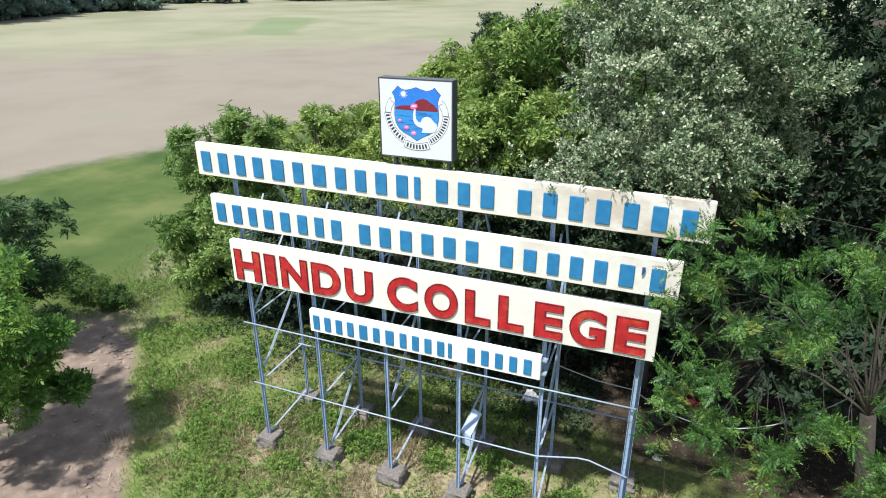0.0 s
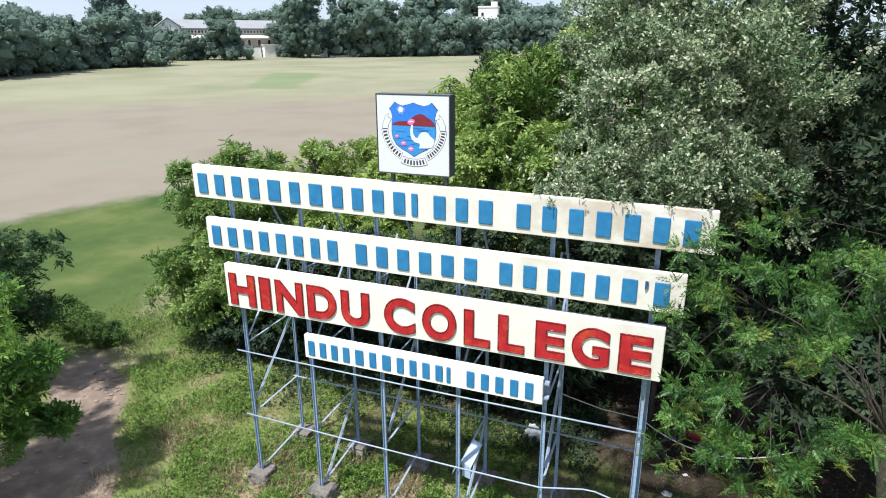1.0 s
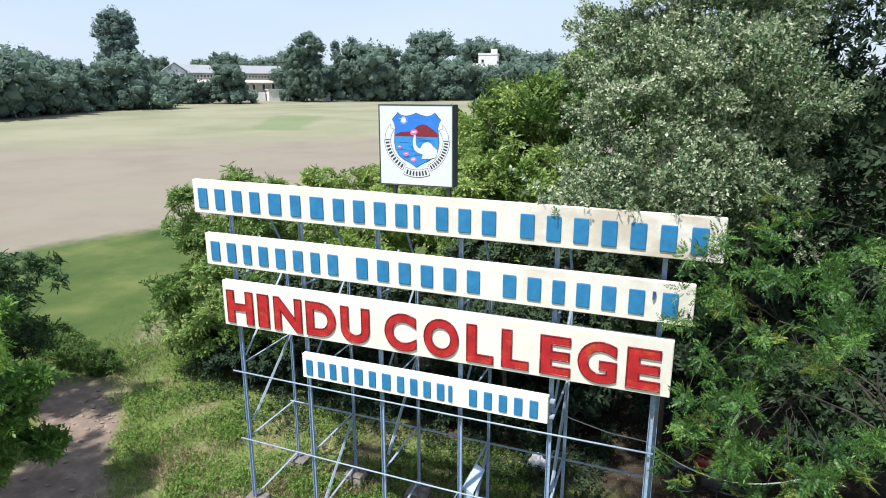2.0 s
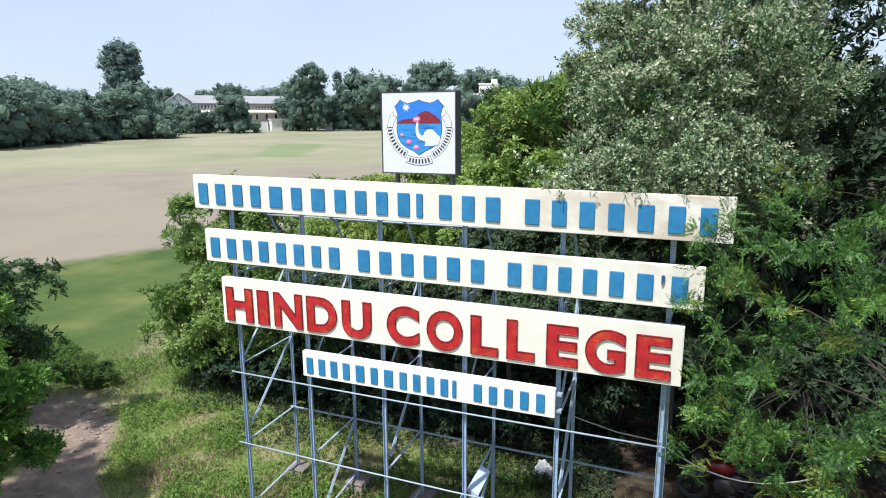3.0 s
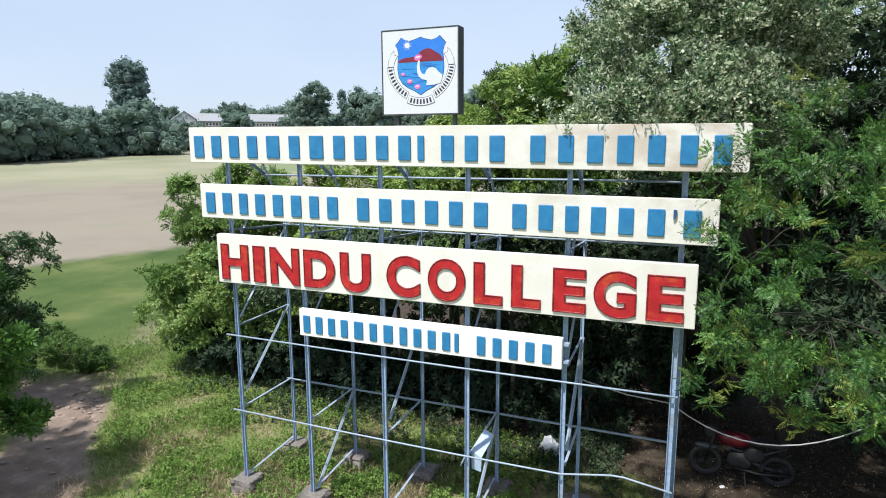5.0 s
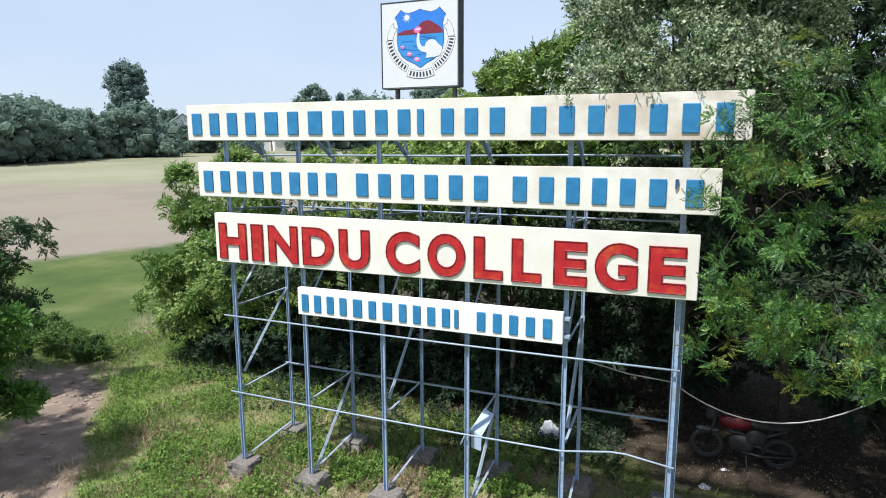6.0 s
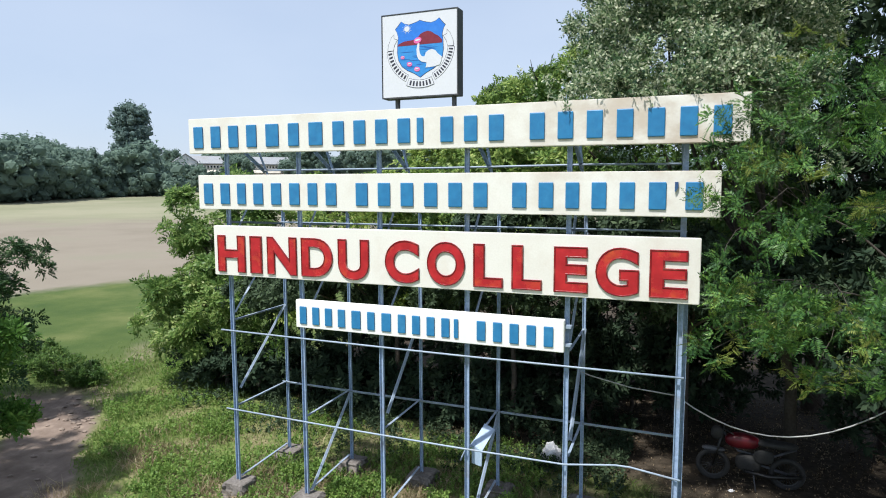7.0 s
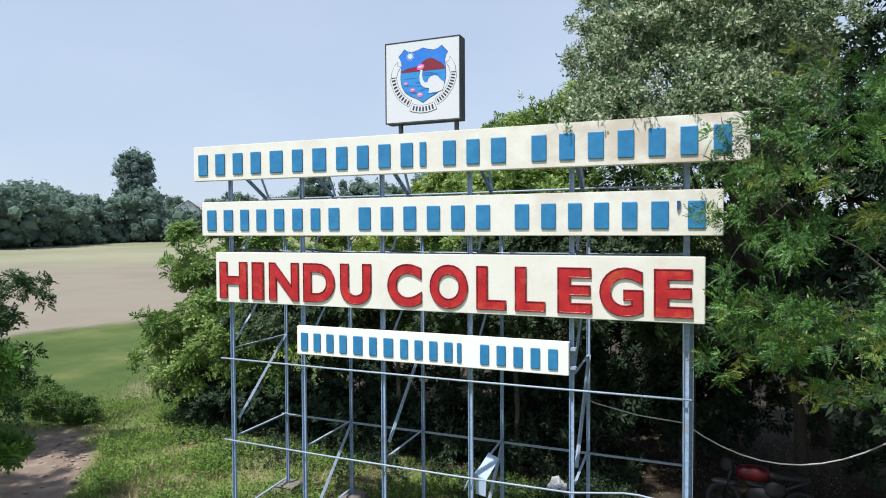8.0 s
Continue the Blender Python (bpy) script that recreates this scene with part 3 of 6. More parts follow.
def build_boards():
    top = board(-0.46, 8.26, 6.126, 6.717, 0.0, 0.11, PANEL, "long cream board with raised blue bars")
    bar_words(top, [(-0.40, 3.98, (1, 1, 1, 1, 1.25, 1, 1.25, 1, 1, 1, 1, 0.32)), (4.19, 5.26, (1, 1, 1.1)), (5.50, 8.12, (1, 1, 1, 1, 1, 1, 1))], 6.215, 6.575, 0.0)
    second = board(-0.29, 7.97, 5.18, 5.76, 0.0, 0.11, PANEL, "cream board with raised blue bars")
    bar_words(second, [(-0.22, 2.54, (1, 1, 0.9, 1, 1, 1, 0.9, 1)), (2.77, 5.02, (1, 1, 1, 1, 1, 1)), (5.26, 7.40, (1, 1, 0.9, 0.95, 0.95, 1.05)), (7.50, 7.83, (1,))], 5.27, 5.62, 0.0)
    settle(top, -0.46, 8.26, 0.075, 0.045)
    bm = bmesh.new()
    plate(bm, [(7.435, 5.62), (7.475, 5.62), (7.475, 5.55), (7.45, 5.50), (7.435, 5.50)], -0.03, -0.002)
    part("raised_bar", bm, BLUE_RIM, second)
    settle(second, -0.29, 7.97, 0.06, 0.015)
    third = board(0.0, 7.77, 4.05, 4.90, 0.0, 0.12, PANEL, "deep cream board with raised red letters")
    for text, x0, x1 in (("H", 0.09, 0.67), ("I", 0.77, 1.01), ("N", 1.12, 1.70), ("D", 1.79, 2.38), ("U", 2.48, 3.03), ("C", 3.31, 3.88),
                         ("O", 4.01, 4.61), ("L", 4.74, 5.18), ("L", 5.31, 5.74), ("E", 5.91, 6.37), ("G", 6.47, 7.03), ("E", 7.16, 7.63)):
        over = 0.012 if text in "OCGU" else 0.0
        glyph(third, text, x0, x1, 4.115 - over, 4.74 + (over if text != "U" else 0), 0.0)
    small = board(1.605, 6.05, 3.243, 3.705, 0.06, 0.10, PANEL_WHITE, "small white board with raised blue bars")
    bar_words(small, [(1.65, 4.48, (1, 1, 1, 1, 1.25, 1, 1.25, 1, 1, 1, 1, 0.32)), (4.73, 5.94, (1, 1, 1, 1, 1))], 3.31, 3.60, 0.06, 0.62, 0.018)


def build_emblem():
    """The square light box above the boards, with its painted shield."""
    x0, z0, side, y = 3.32, 6.845, 1.20, -0.05
    bm = bmesh.new()
    box(bm, x0, x0 + side, y + 0.012, y + 0.21, z0, z0 + side, 0.006, 0)
    for a, b, c, d in ((x0, x0 + 0.011, z0, z0 + side), (x0 + side - 0.011, x0 + side, z0, z0 + side),
                       (x0 + 0.011, x0 + side - 0.011, z0, z0 + 0.011), (x0 + 0.011, x0 + side - 0.011, z0 + side - 0.011, z0 + side)):
        box(bm, a, b, y - 0.002, y + 0.012, c, d)
    case = part("emblem_box", bm, STEEL_DARK, sign, "square emblem light box with a dark case")
    for x in (3.52, 4.42):
        bm = bmesh.new()
        box(bm, x - 0.025, x + 0.025, 0.03, 0.10, 6.5, z0 + 0.01, 0.004)
        part("emblem_leg", bm, STEEL_DARK, sign)

    def at(pts):
        return [(x0 + u * side, z0 + (1 - v) * side) for u, v in pts]

    def layer(name, pts, level, material, label=""):
        bm = bmesh.new()
        for p in (pts if isinstance(pts[0], list) else [pts]):
            plate(bm, at(p), y + 0.004 - 0.0013 * level, y + 0.010)
        return part(name, bm, material, case, label)

    def oval(u, v, a, b, n=20, lean=0.0):
        c, s = math.cos(lean), math.sin(lean)
        return [(u + a * math.cos(k * 2 * math.pi / n) * c - b * math.sin(k * 2 * math.pi / n) * s,
                 v + a * math.cos(k * 2 * math.pi / n) * s + b * math.sin(k * 2 * math.pi / n) * c) for k in range(n)]

    layer("face", [(0.015, 0.015), (0.985, 0.015), (0.985, 0.985), (0.015, 0.985)], 0, E_WHITE, "white acrylic face")
    half = [(0.0, 0.105), (-0.055, 0.125), (-0.14, 0.145), (-0.20, 0.13), (-0.245, 0.100), (-0.285, 0.145), (-0.325, 0.185), (-0.30, 0.225), (-0.285, 0.285),
            (-0.295, 0.36), (-0.30, 0.46), (-0.285, 0.55), (-0.24, 0.625), (-0.17, 0.675), (-0.08, 0.715), (0.0, 0.765)]
    mid = 0.515

    def shield(k):
        cx, cz = 0.0, 0.43
        left = [(mid + a * k, cz + (b - cz) * k) for a, b in half]
        return left + [(2 * mid - a, b) for a, b in left[-2:0:-1]]

    layer("shield_edge", shield(1.018), 1, E_INK)
    layer("shield", shield(1.0), 2, E_SKY, "blue painted shield")

    def clip(pts):
        # keep a patch within the shield's sides
        def reach(v):
            for (a, b), (c, d) in zip(half, half[1:]):
                if b <= v <= d and v > 0.2:
                    return -(a + (c - a) * (v - b) / (d - b + 1e-9))
            return 0.30
        return [(min(max(u, mid - reach(v) + 0.004), mid + reach(v) - 0.004), v) for u, v in pts]

    sea = [(mid - 0.30, 0.385), (mid + 0.30, 0.385)] + [(mid + 0.30, 0.385 + k * 0.03) for k in range(1, 9)] + [(mid + 0.26, 0.655)] + [(mid + 0.15, 0.68), (mid, 0.755), (mid - 0.15, 0.68), (mid - 0.26, 0.655)] + [(mid - 0.30, 0.385 + k * 0.03) for k in range(8, 0, -1)]
    layer("sea", clip(sea), 3, E_SEA)
    waves = []
    rng = random.Random(5)
    for k in range(16):
        v, u, w = 0.41 + 0.017 * k, mid - 0.27 + rng.random() * 0.34, 0.10 + rng.random() * 0.16
        waves.append(clip([(u, v), (u + w * 0.5, v - 0.005), (u + w, v), (u + w * 0.5, v + 0.006)]))
    layer("wave_lines", waves, 4, E_DEEP)
    hill = [(0.225, 0.385), (0.225, 0.365), (0.30, 0.335), (0.42, 0.325), (0.47, 0.315), (0.52, 0.265), (0.56, 0.245), (0.61, 0.235), (0.66, 0.245), (0.70, 0.275), (0.75, 0.30), (0.80, 0.35), (0.802, 0.385)]
    layer("hill", clip(hill), 4, E_HILL, "maroon painted hill")
    rays = []
    for k in range(16):
        a = k * math.pi / 8
        r = 0.072 if k % 2 else 0.058
        rays.append([(0.345 + 0.024 * math.cos(a - 0.16), 0.19 + 0.022 * math.sin(a - 0.16)), (0.345 + r * math.cos(a), 0.19 + r * 0.95 * math.sin(a)), (0.345 + 0.024 * math.cos(a + 0.16), 0.19 + 0.022 * math.sin(a + 0.16))])
    layer("sun_rays", rays, 3, E_WHITE)
    layer("sun_disc", oval(0.345, 0.19, 0.032, 0.030), 4, E_WHITE)
    # a plain pale mass rising from the water
    layer("pale_shape", [(0.575, 0.525), (0.59, 0.485), (0.625, 0.458), (0.67, 0.450), (0.715, 0.468), (0.745, 0.505), (0.797, 0.545), (0.790, 0.59), (0.768, 0.635), (0.70, 0.652), (0.585, 0.658), (0.60, 0.615), (0.585, 0.57)], 5, E_WHITE)
    layer("pale_stem", [(0.60, 0.60), (0.535, 0.585), (0.495, 0.555), (0.474, 0.51), (0.47, 0.44), (0.485, 0.37), (0.510, 0.37), (0.506, 0.44), (0.514, 0.49), (0.54, 0.525), (0.60, 0.53)], 6, E_WHITE)
    layer("pink_bloom", oval(0.485, 0.335, 0.052, 0.034, 18, -0.3), 7, E_PINK)
    for u, v, k in ((0.285, 0.52, 0.026), (0.375, 0.605, 0.036), (0.475, 0.67, 0.038)):
        layer("pink_bloom", oval(u, v, k, k * 0.72, 16, 0.1), 6, E_PINK)
    for u, v, k in ((0.485, 0.33, 0.034), (0.285, 0.515, 0.016), (0.375, 0.60, 0.023), (0.475, 0.665, 0.025)):
        layer("bloom_highlight", oval(u, v, k, k * 0.30, 14, -0.1), 8, E_WHITE)

    def arc(cu, cv, r0, r1, a0, a1, n=18):
        pts = [(cu + r0 * math.cos(radians(a0 + (a1 - a0) * k / n)), cv + r0 * math.sin(radians(a0 + (a1 - a0) * k / n))) for k in range(n + 1)]
        return pts + [(cu + r1 * math.cos(radians(a1 + (a0 - a1) * k / n)), cv + r1 * math.sin(radians(a1 + (a0 - a1) * k / n))) for k in range(n + 1)]

    cu, cv = 0.515, 0.405
    for a0, a1 in ((5, 64), (116, 175)):
        layer("ribbon_edge", arc(cu, cv, 0.3575, 0.4465, a0 - 0.6, a1 + 0.6), 1, E_INK)
        layer("ribbon", arc(cu, cv, 0.362, 0.442, a0, a1), 2, E_WHITE)
    layer("ribbon_edge", arc(cu, cv, 0.390, 0.487, 67.9, 112.1), 3, E_INK)
    layer("ribbon", arc(cu, cv, 0.395, 0.482, 68.5, 111.5), 4, E_WHITE)
    for s in (-1, 1):
        tail = [(mid + s * 0.435, 0.435), (mid + s * 0.425, 0.36), (mid + s * 0.385, 0.275), (mid + s * 0.345, 0.235), (mid + s * 0.345, 0.285), (mid + s * 0.295, 0.305), (mid + s * 0.335, 0.365), (mid + s * 0.355, 0.435)]
        layer("ribbon_edge", tail, 1, E_INK)
        layer("ribbon", [(mid + s * 0.375 + (u - mid - s * 0.375) * 0.89, 0.34 + (v - 0.34) * 0.92) for u, v in tail], 2, E_WHITE)
    # the small lettering on the ribbon, as plain bars
    for a0, a1, n, r0, r1, lift in ((6, 63, 11, 0.376, 0.428, 3), (117, 174, 9, 0.376, 0.428, 3), (70.5, 109.5, 7, 0.410, 0.467, 5)):
        step = (a1 - a0) / n
        for k in range(n):
            layer("ribbon_bar", arc(cu, cv, r0, r1, a0 + step * (k + 0.24), a0 + step * (k + 0.76), 2), lift, E_INK)


def footing(x, y, w, d, top, seed):
    """A cast concrete block, chipped and uneven, sunk a little in the ground."""
    rng = random.Random(seed)
    bm = bmesh.new()
    made = bmesh.ops.create_cube(bm, size=1.0)["verts"]
    bmesh.ops.subdivide_edges(bm, edges=bm.edges[:], cuts=4, use_grid_fill=True)
    g = on_ground(x, y) - 0.06
    for v in bm.verts:
        low = 0.5 - v.co.z
        v.co.x *= w * (1 + 0.22 * low)
        v.co.y *= d * (1 + 0.22 * low)
        n = noise.noise_vector(Vector((v.co.x * 5 + seed * 3.1, v.co.y * 5, v.co.z * 5)))
        edge = 0.055 if v.co.z < 0.49 else 0.034
        v.co = (x + v.co.x + n.x * edge, y + v.co.y + n.y * edge, g + (v.co.z + 0.5) * (top - g) + n.z * 0.015)
    bmesh.ops.bevel(bm, geom=[e for e in bm.edges if e.calc_face_angle(0) > 0.9], offset=0.02, segments=1, affect="EDGES")
    ob = part("concrete_footing", bm, CONCRETE)
    return tagged(ob, "rough grey concrete footing block under a steel post", "footing", "footings under the sign")


build_frame()
build_boards()
build_emblem()
for i, x in enumerate(FRONT_X):
    footing(x + 0.01, FRONT_Y + 0.03, 0.42 + 0.03 * (i % 3), 0.40, FOOT_Z, 3 + i)
for i, x in enumerate(REAR_X):
    footing(x + 0.01, REAR_Y + 0.03, 0.44, 0.42, FOOT_Z - 0.05, 13 + i)


# ---- things on and round the frame ----
def hanging_box():
    """A folded sheet-metal lamp housing that hangs askew between the posts."""
    top = tagged(new("lamp_housing"), "pale blue sheet metal lamp housing hanging askew in the frame", "lamp housing")
    bm = bmesh.new()
    a, b, c, d = Vector((4.60, 0.33, 1.60)), Vector((4.64, 0.84, 1.745)), Vector((4.82, 0.81, 1.68)), Vector((4.78, 0.30, 1.53))
    lift = Vector((0, 0, 0.012))
    vs = [bm.verts.new(p) for p in (a, b, c, d)] + [bm.verts.new(p - lift) for p in (a, b, c, d)]
    for f in ((0, 1, 2, 3), (7, 6, 5, 4), (0, 4, 5, 1), (1, 5, 6, 2), (2, 6, 7, 3), (3, 7, 4, 0)):
        bm.faces.new([vs[k] for k in f])
    bmesh.ops.recalc_face_normals(bm, faces=bm.faces[:])
    part("top_sheet", bm, SHEET_BLUE, top)
    bm = bmesh.new()
    e = [Vector((4.60, 0.315, 1.592)), Vector((4.78, 0.285, 1.522)), Vector((4.765, 0.30, 1.27)), Vector((4.60, 0.325, 1.29))]
    back = Vector((0.002, 0.02, 0.0))
    vs = [bm.verts.new(p) for p in e] + [bm.verts.new(p + back) for p in e]
    for f in ((3, 2, 1, 0), (4, 5, 6, 7), (0, 1, 5, 4), (1, 2, 6, 5), (2, 3, 7, 6), (3, 0, 4, 7)):
        bm.faces.new([vs[k] for k in f])
    bmesh.ops.recalc_face_normals(bm, faces=bm.faces[:])
    part("front_sheet", bm, SHEET_BLUE, top)
    bm = bmesh.new()
    tube(bm, [(4.58, 0.33, 1.58), (4.50, 0.27, 1.48), (4.44, 0.25, 1.34)], 0.012, 6)
    part("bracket", bm, STEEL_PALE, top)


def crumpled(name, x, y, w, d, h, label, category, seed, material):
    bm = bmesh.new()
    bmesh.ops.create_icosphere(bm, subdivisions=3, radius=1.0)
    g = on_ground(x, y)
    for v in bm.verts:
        n = noise.noise(v.co * 1.6 + Vector((seed, 0, 0))) * 0.5 + noise.noise(v.co * 4.0 + Vector((0, seed, 0))) * 0.22
        p = v.co * (1 + n)
        v.co = (x + p.x * w / 2, y + p.y * d / 2, g - 0.01 + max(p.z + 0.55, 0) * h / 1.7)
    return tagged(part(name, bm, material), label, category)


def hanging_cable():
    bm = bmesh.new()
    pts = [(5.95, 1.80, 2.50), (6.15, 1.84, 2.42), (6.8, 1.82, 2.30), (7.49, 1.86, 2.24)]
    for k in range(1, 17):
        s = k / 16
        pts.append((7.49 + 4.3 * s, 1.86 + 0.2 * s, 2.24 - 3.06 * s + 4.84 * s * s))
    tube(bm, pts, 0.011, 6)
    return tagged(part("hanging_cable", bm, CABLE, flat=False), "slack grey cable hanging from the frame to the trees", "cable")


hanging_box()
crumpled("white_sack", 5.12, 3.70, 0.42, 0.30, 0.36, "crumpled white plastic sack lying on the ground", "sack", 4.0, PLASTIC)
crumpled("plastic_scrap", 8.12, 2.85, 0.20, 0.15, 0.08, "scrap of white plastic in the leaf litter", "litter", 9.0, PLASTIC)
crumpled("plastic_scrap", 8.45, 3.6, 0.10, 0.07, 0.05, "scrap of white plastic in the leaf litter", "litter", 11.0, PLASTIC)
hanging_cable()


def wheel(parent, x, y, z, r):
    bm = bmesh.new()
    n, m = 28, 8
    rings = []
    for i in range(n):
        a = 2 * math.pi * i / n
        rings.append([bm.verts.new((x + (r - 0.045 + 0.045 * math.cos(2 * math.pi * k / m)) * math.cos(a), y + 0.045 * math.sin(2 * math.pi * k / m), z + (r - 0.045 + 0.045 * math.cos(2 * math.pi * k / m)) * math.sin(a))) for k in range(m)])
    for i in range(n):
        for k in range(m):
            bm.faces.new((rings[i][k], rings[i][(k + 1) % m], rings[(i + 1) % n][(k + 1) % m], rings[(i + 1) % n][k]))
    bmesh.ops.recalc_face_normals(bm, faces=bm.faces[:])
    w = part("wheel", bm, TYRE, parent, flat=False)
    bm = bmesh.new()
    for k in range(10):
        a = math.pi * k / 10
        tube(bm, [(x - (r - 0.09) * math.cos(a), y, z - (r - 0.09) * math.sin(a)), (x + (r - 0.09) * math.cos(a), y, z + (r - 0.09) * math.sin(a))], 0.006, 5)
    pts = [(x + (r - 0.09) * math.cos(2 * math.pi * k / 24), y, z + (r - 0.09) * math.sin(2 * math.pi * k / 24)) for k in range(25)]
    tube(bm, pts, 0.014, 6)
    part("rim", bm, CHROME_SHADED, w, "chrome spoked rim")


def lump(parent, name, cx, cy, cz, rx, ry, rz, material, label="", power=2.6):
    bm = bmesh.new()
    bmesh.ops.create_icosphere(bm, subdivisions=3, radius=1.0)
    for v in bm.verts:
        k = (abs(v.co.x) ** power + abs(v.co.y) ** power + abs(v.co.z) ** power) ** (-1 / power)
        v.co = (cx + v.co.x * k * rx, cy + v.co.y * k * ry, cz + v.co.z * k * rz)
    return part(name, bm, material, parent, label, flat=False)


def motorcycle():
    """A red motorcycle parked in the shade under the trees."""
    x, y = 8.75, 3.95
    g = on_ground(x, y)
    bike = tagged(new("motorcycle"), "red motorcycle parked in deep shade under the trees", "motorcycle")
    wheel(bike, x - 0.62, y, g + 0.30, 0.30)
    wheel(bike, x + 0.62, y, g + 0.30, 0.30)
    lump(bike, "fuel_tank", x - 0.14, y, g + 0.82, 0.29, 0.15, 0.14, TANK_RED_SHADED, "glossy red fuel tank")
    lump(bike, "side_cover", x + 0.22, y - 0.10, g + 0.60, 0.17, 0.05, 0.13, TYRE)
    lump(bike, "headlamp_cowl", x - 0.56, y, g + 0.92, 0.11, 0.10, 0.12, TYRE, "dark headlamp cowl")
    lump(bike, "seat", x + 0.42, y, g + 0.83, 0.36, 0.13, 0.06, TYRE, "black padded seat")
    lump(bike, "engine", x - 0.02, y, g + 0.42, 0.22, 0.13, 0.17, TYRE)
    lump(bike, "front_mudguard", x - 0.62, y, g + 0.60, 0.20, 0.07, 0.04, STEEL_DARK)
    for name, pts, r, mt in (("fork", [(x - 0.62, y - 0.06, g + 0.30), (x - 0.46, y - 0.06, g + 0.98)], 0.018, CHROME_SHADED), ("fork", [(x - 0.62, y + 0.06, g + 0.30), (x - 0.46, y + 0.06, g + 0.98)], 0.018, CHROME_SHADED),
                             ("handlebar", [(x - 0.30, y - 0.34, g + 1.04), (x - 0.42, y - 0.20, g + 1.06), (x - 0.46, y, g + 1.00), (x - 0.42, y + 0.20, g + 1.06), (x - 0.30, y + 0.34, g + 1.04)], 0.013, CHROME_SHADED),
                             ("exhaust", [(x - 0.1, y - 0.12, g + 0.30), (x + 0.3, y - 0.15, g + 0.26), (x + 0.85, y - 0.16, g + 0.34)], 0.035, CHROME_SHADED),
                             ("frame_tube", [(x - 0.46, y, g + 0.95), (x - 0.2, y, g + 0.62), (x + 0.3, y, g + 0.55), (x + 0.75, y, g + 0.78)], 0.022, STEEL_DARK),
                             ("swing_arm", [(x + 0.1, y, g + 0.42), (x + 0.62, y, g + 0.30)], 0.025, STEEL_DARK),
                             ("side_stand", [(x + 0.05, y - 0.1, g + 0.35), (x + 0.1, y - 0.28, g + 0.0)], 0.012, STEEL_DARK)):
        bm = bmesh.new()
        tube(bm, pts, r, 7)
        part(name, bm, mt, bike, flat=False)


motorcycle()


# ---- plants ----
def unit(v):
    return v / (np.linalg.norm(v, axis=-1, keepdims=True) + 1e-9)


def leaf(base, along, side, length, width, fold=0.15):
    """A pointed leaf, slightly folded: four corners."""
    base, along, side = np.array(base, float), unit(np.array(along, float)), unit(np.array(side, float))
    up = np.cross(along, side)
    m = base + along * length * 0.45 + up * fold * width
    return np.array([base, m + side * width / 2, base + along * length - up * fold * width, m - side * width / 2])


# compound leaves: leaves on a shoot, their length, pairs of leaflets, a leaflet's length and width, how far it slants forward
COMPOUND = {"frond": (7, 0.155, 9, 0.054, 0.0155, 0.5), "rosette": (7, 0.17, 3, 0.105, 0.056, 0.8)}


def spray_template(rng, kind):
    """The leaves of one shoot that grows along z, as an (m, 4, 3) array in metres."""
    out = []
    if kind == "whorl":      # drooping pointed leaves set round a shoot
        for k in range(10):
            a, tilt = k * 2.4 + rng.uniform(-0.4, 0.4), rng.uniform(0.7, 1.5)
            d = np.array([math.cos(a) * math.sin(tilt), math.sin(a) * math.sin(tilt), math.cos(tilt)])
            s = np.cross(d, [0, 0, 1]) + rng.normal(0, 0.25, 3)
            out.append(leaf([0, 0, 0.10 * k / 10], d, s, rng.uniform(0.08, 0.125), rng.uniform(0.036, 0.052)))
    elif kind == "small":    # small oval leaves along a twig
        for k in range(9):
            a, tilt = k * 2.4 + rng.uniform(-0.5, 0.5), rng.uniform(0.5, 1.4)
            d = np.array([math.cos(a) * math.sin(tilt), math.sin(a) * math.sin(tilt), math.cos(tilt)])
            s = np.cross(d, [0, 0, 1]) + rng.normal(0, 0.5, 3)
            out.append(leaf([0, 0, 0.16 * k / 9 - 0.05], d, s, rng.uniform(0.048, 0.072), rng.uniform(0.033, 0.046), 0.08))
    elif kind in COMPOUND:   # a few compound leaves that spread round a shoot and droop
        leaves, length, pairs, reach, width, forward = COMPOUND[kind]
        for k in range(leaves):
            a, tilt = k * 2 * math.pi / leaves + rng.uniform(-0.45, 0.45), rng.uniform(0.55, 1.45)
            d = np.array([math.cos(a) * math.sin(tilt), math.sin(a) * math.sin(tilt), math.cos(tilt)])
            s = unit(np.cross(d, [0, 0, 1]) + rng.normal(0, 0.18, 3))
            n = np.cross(s, d)
            root = np.array([0, 0, rng.uniform(-0.08, 0.06)])
            long = length * rng.uniform(0.75, 1.2)
            for j in range(pairs):
                f = 0.12 + 0.88 * (j + 0.5) / pairs
                p = root + d * long * f - n * 0.38 * long * f * f
                r = reach * (0.45 + 0.55 * math.sin(math.pi * (0.12 + 0.80 * f))) * rng.uniform(0.85, 1.15)
                for side in (-1, 1):
                    if rng.random() < 0.95:
                        out.append(leaf(p, s * side + d * forward * rng.uniform(0.8, 1.3) - n * rng.uniform(0.15, 0.5), d + rng.normal(0, 0.12, 3), r, width, 0.05))
            out.append(leaf(root + d * long - n * 0.38 * long, d - n * 0.7, s, reach, width, 0.05))
    else:                    # a tuft seen from far off
        for k in range(4):
            d = unit(rng.normal(0, 1, 3) * [1, 1, 0.45])
            out.append(leaf(rng.normal(0, 0.30, 3), d, np.cross([0, 0, 1], d) + rng.normal(0, 0.2, 3), rng.uniform(0.6, 1.0), rng.uniform(0.40, 0.65), 0.1))
    return np.array(out)


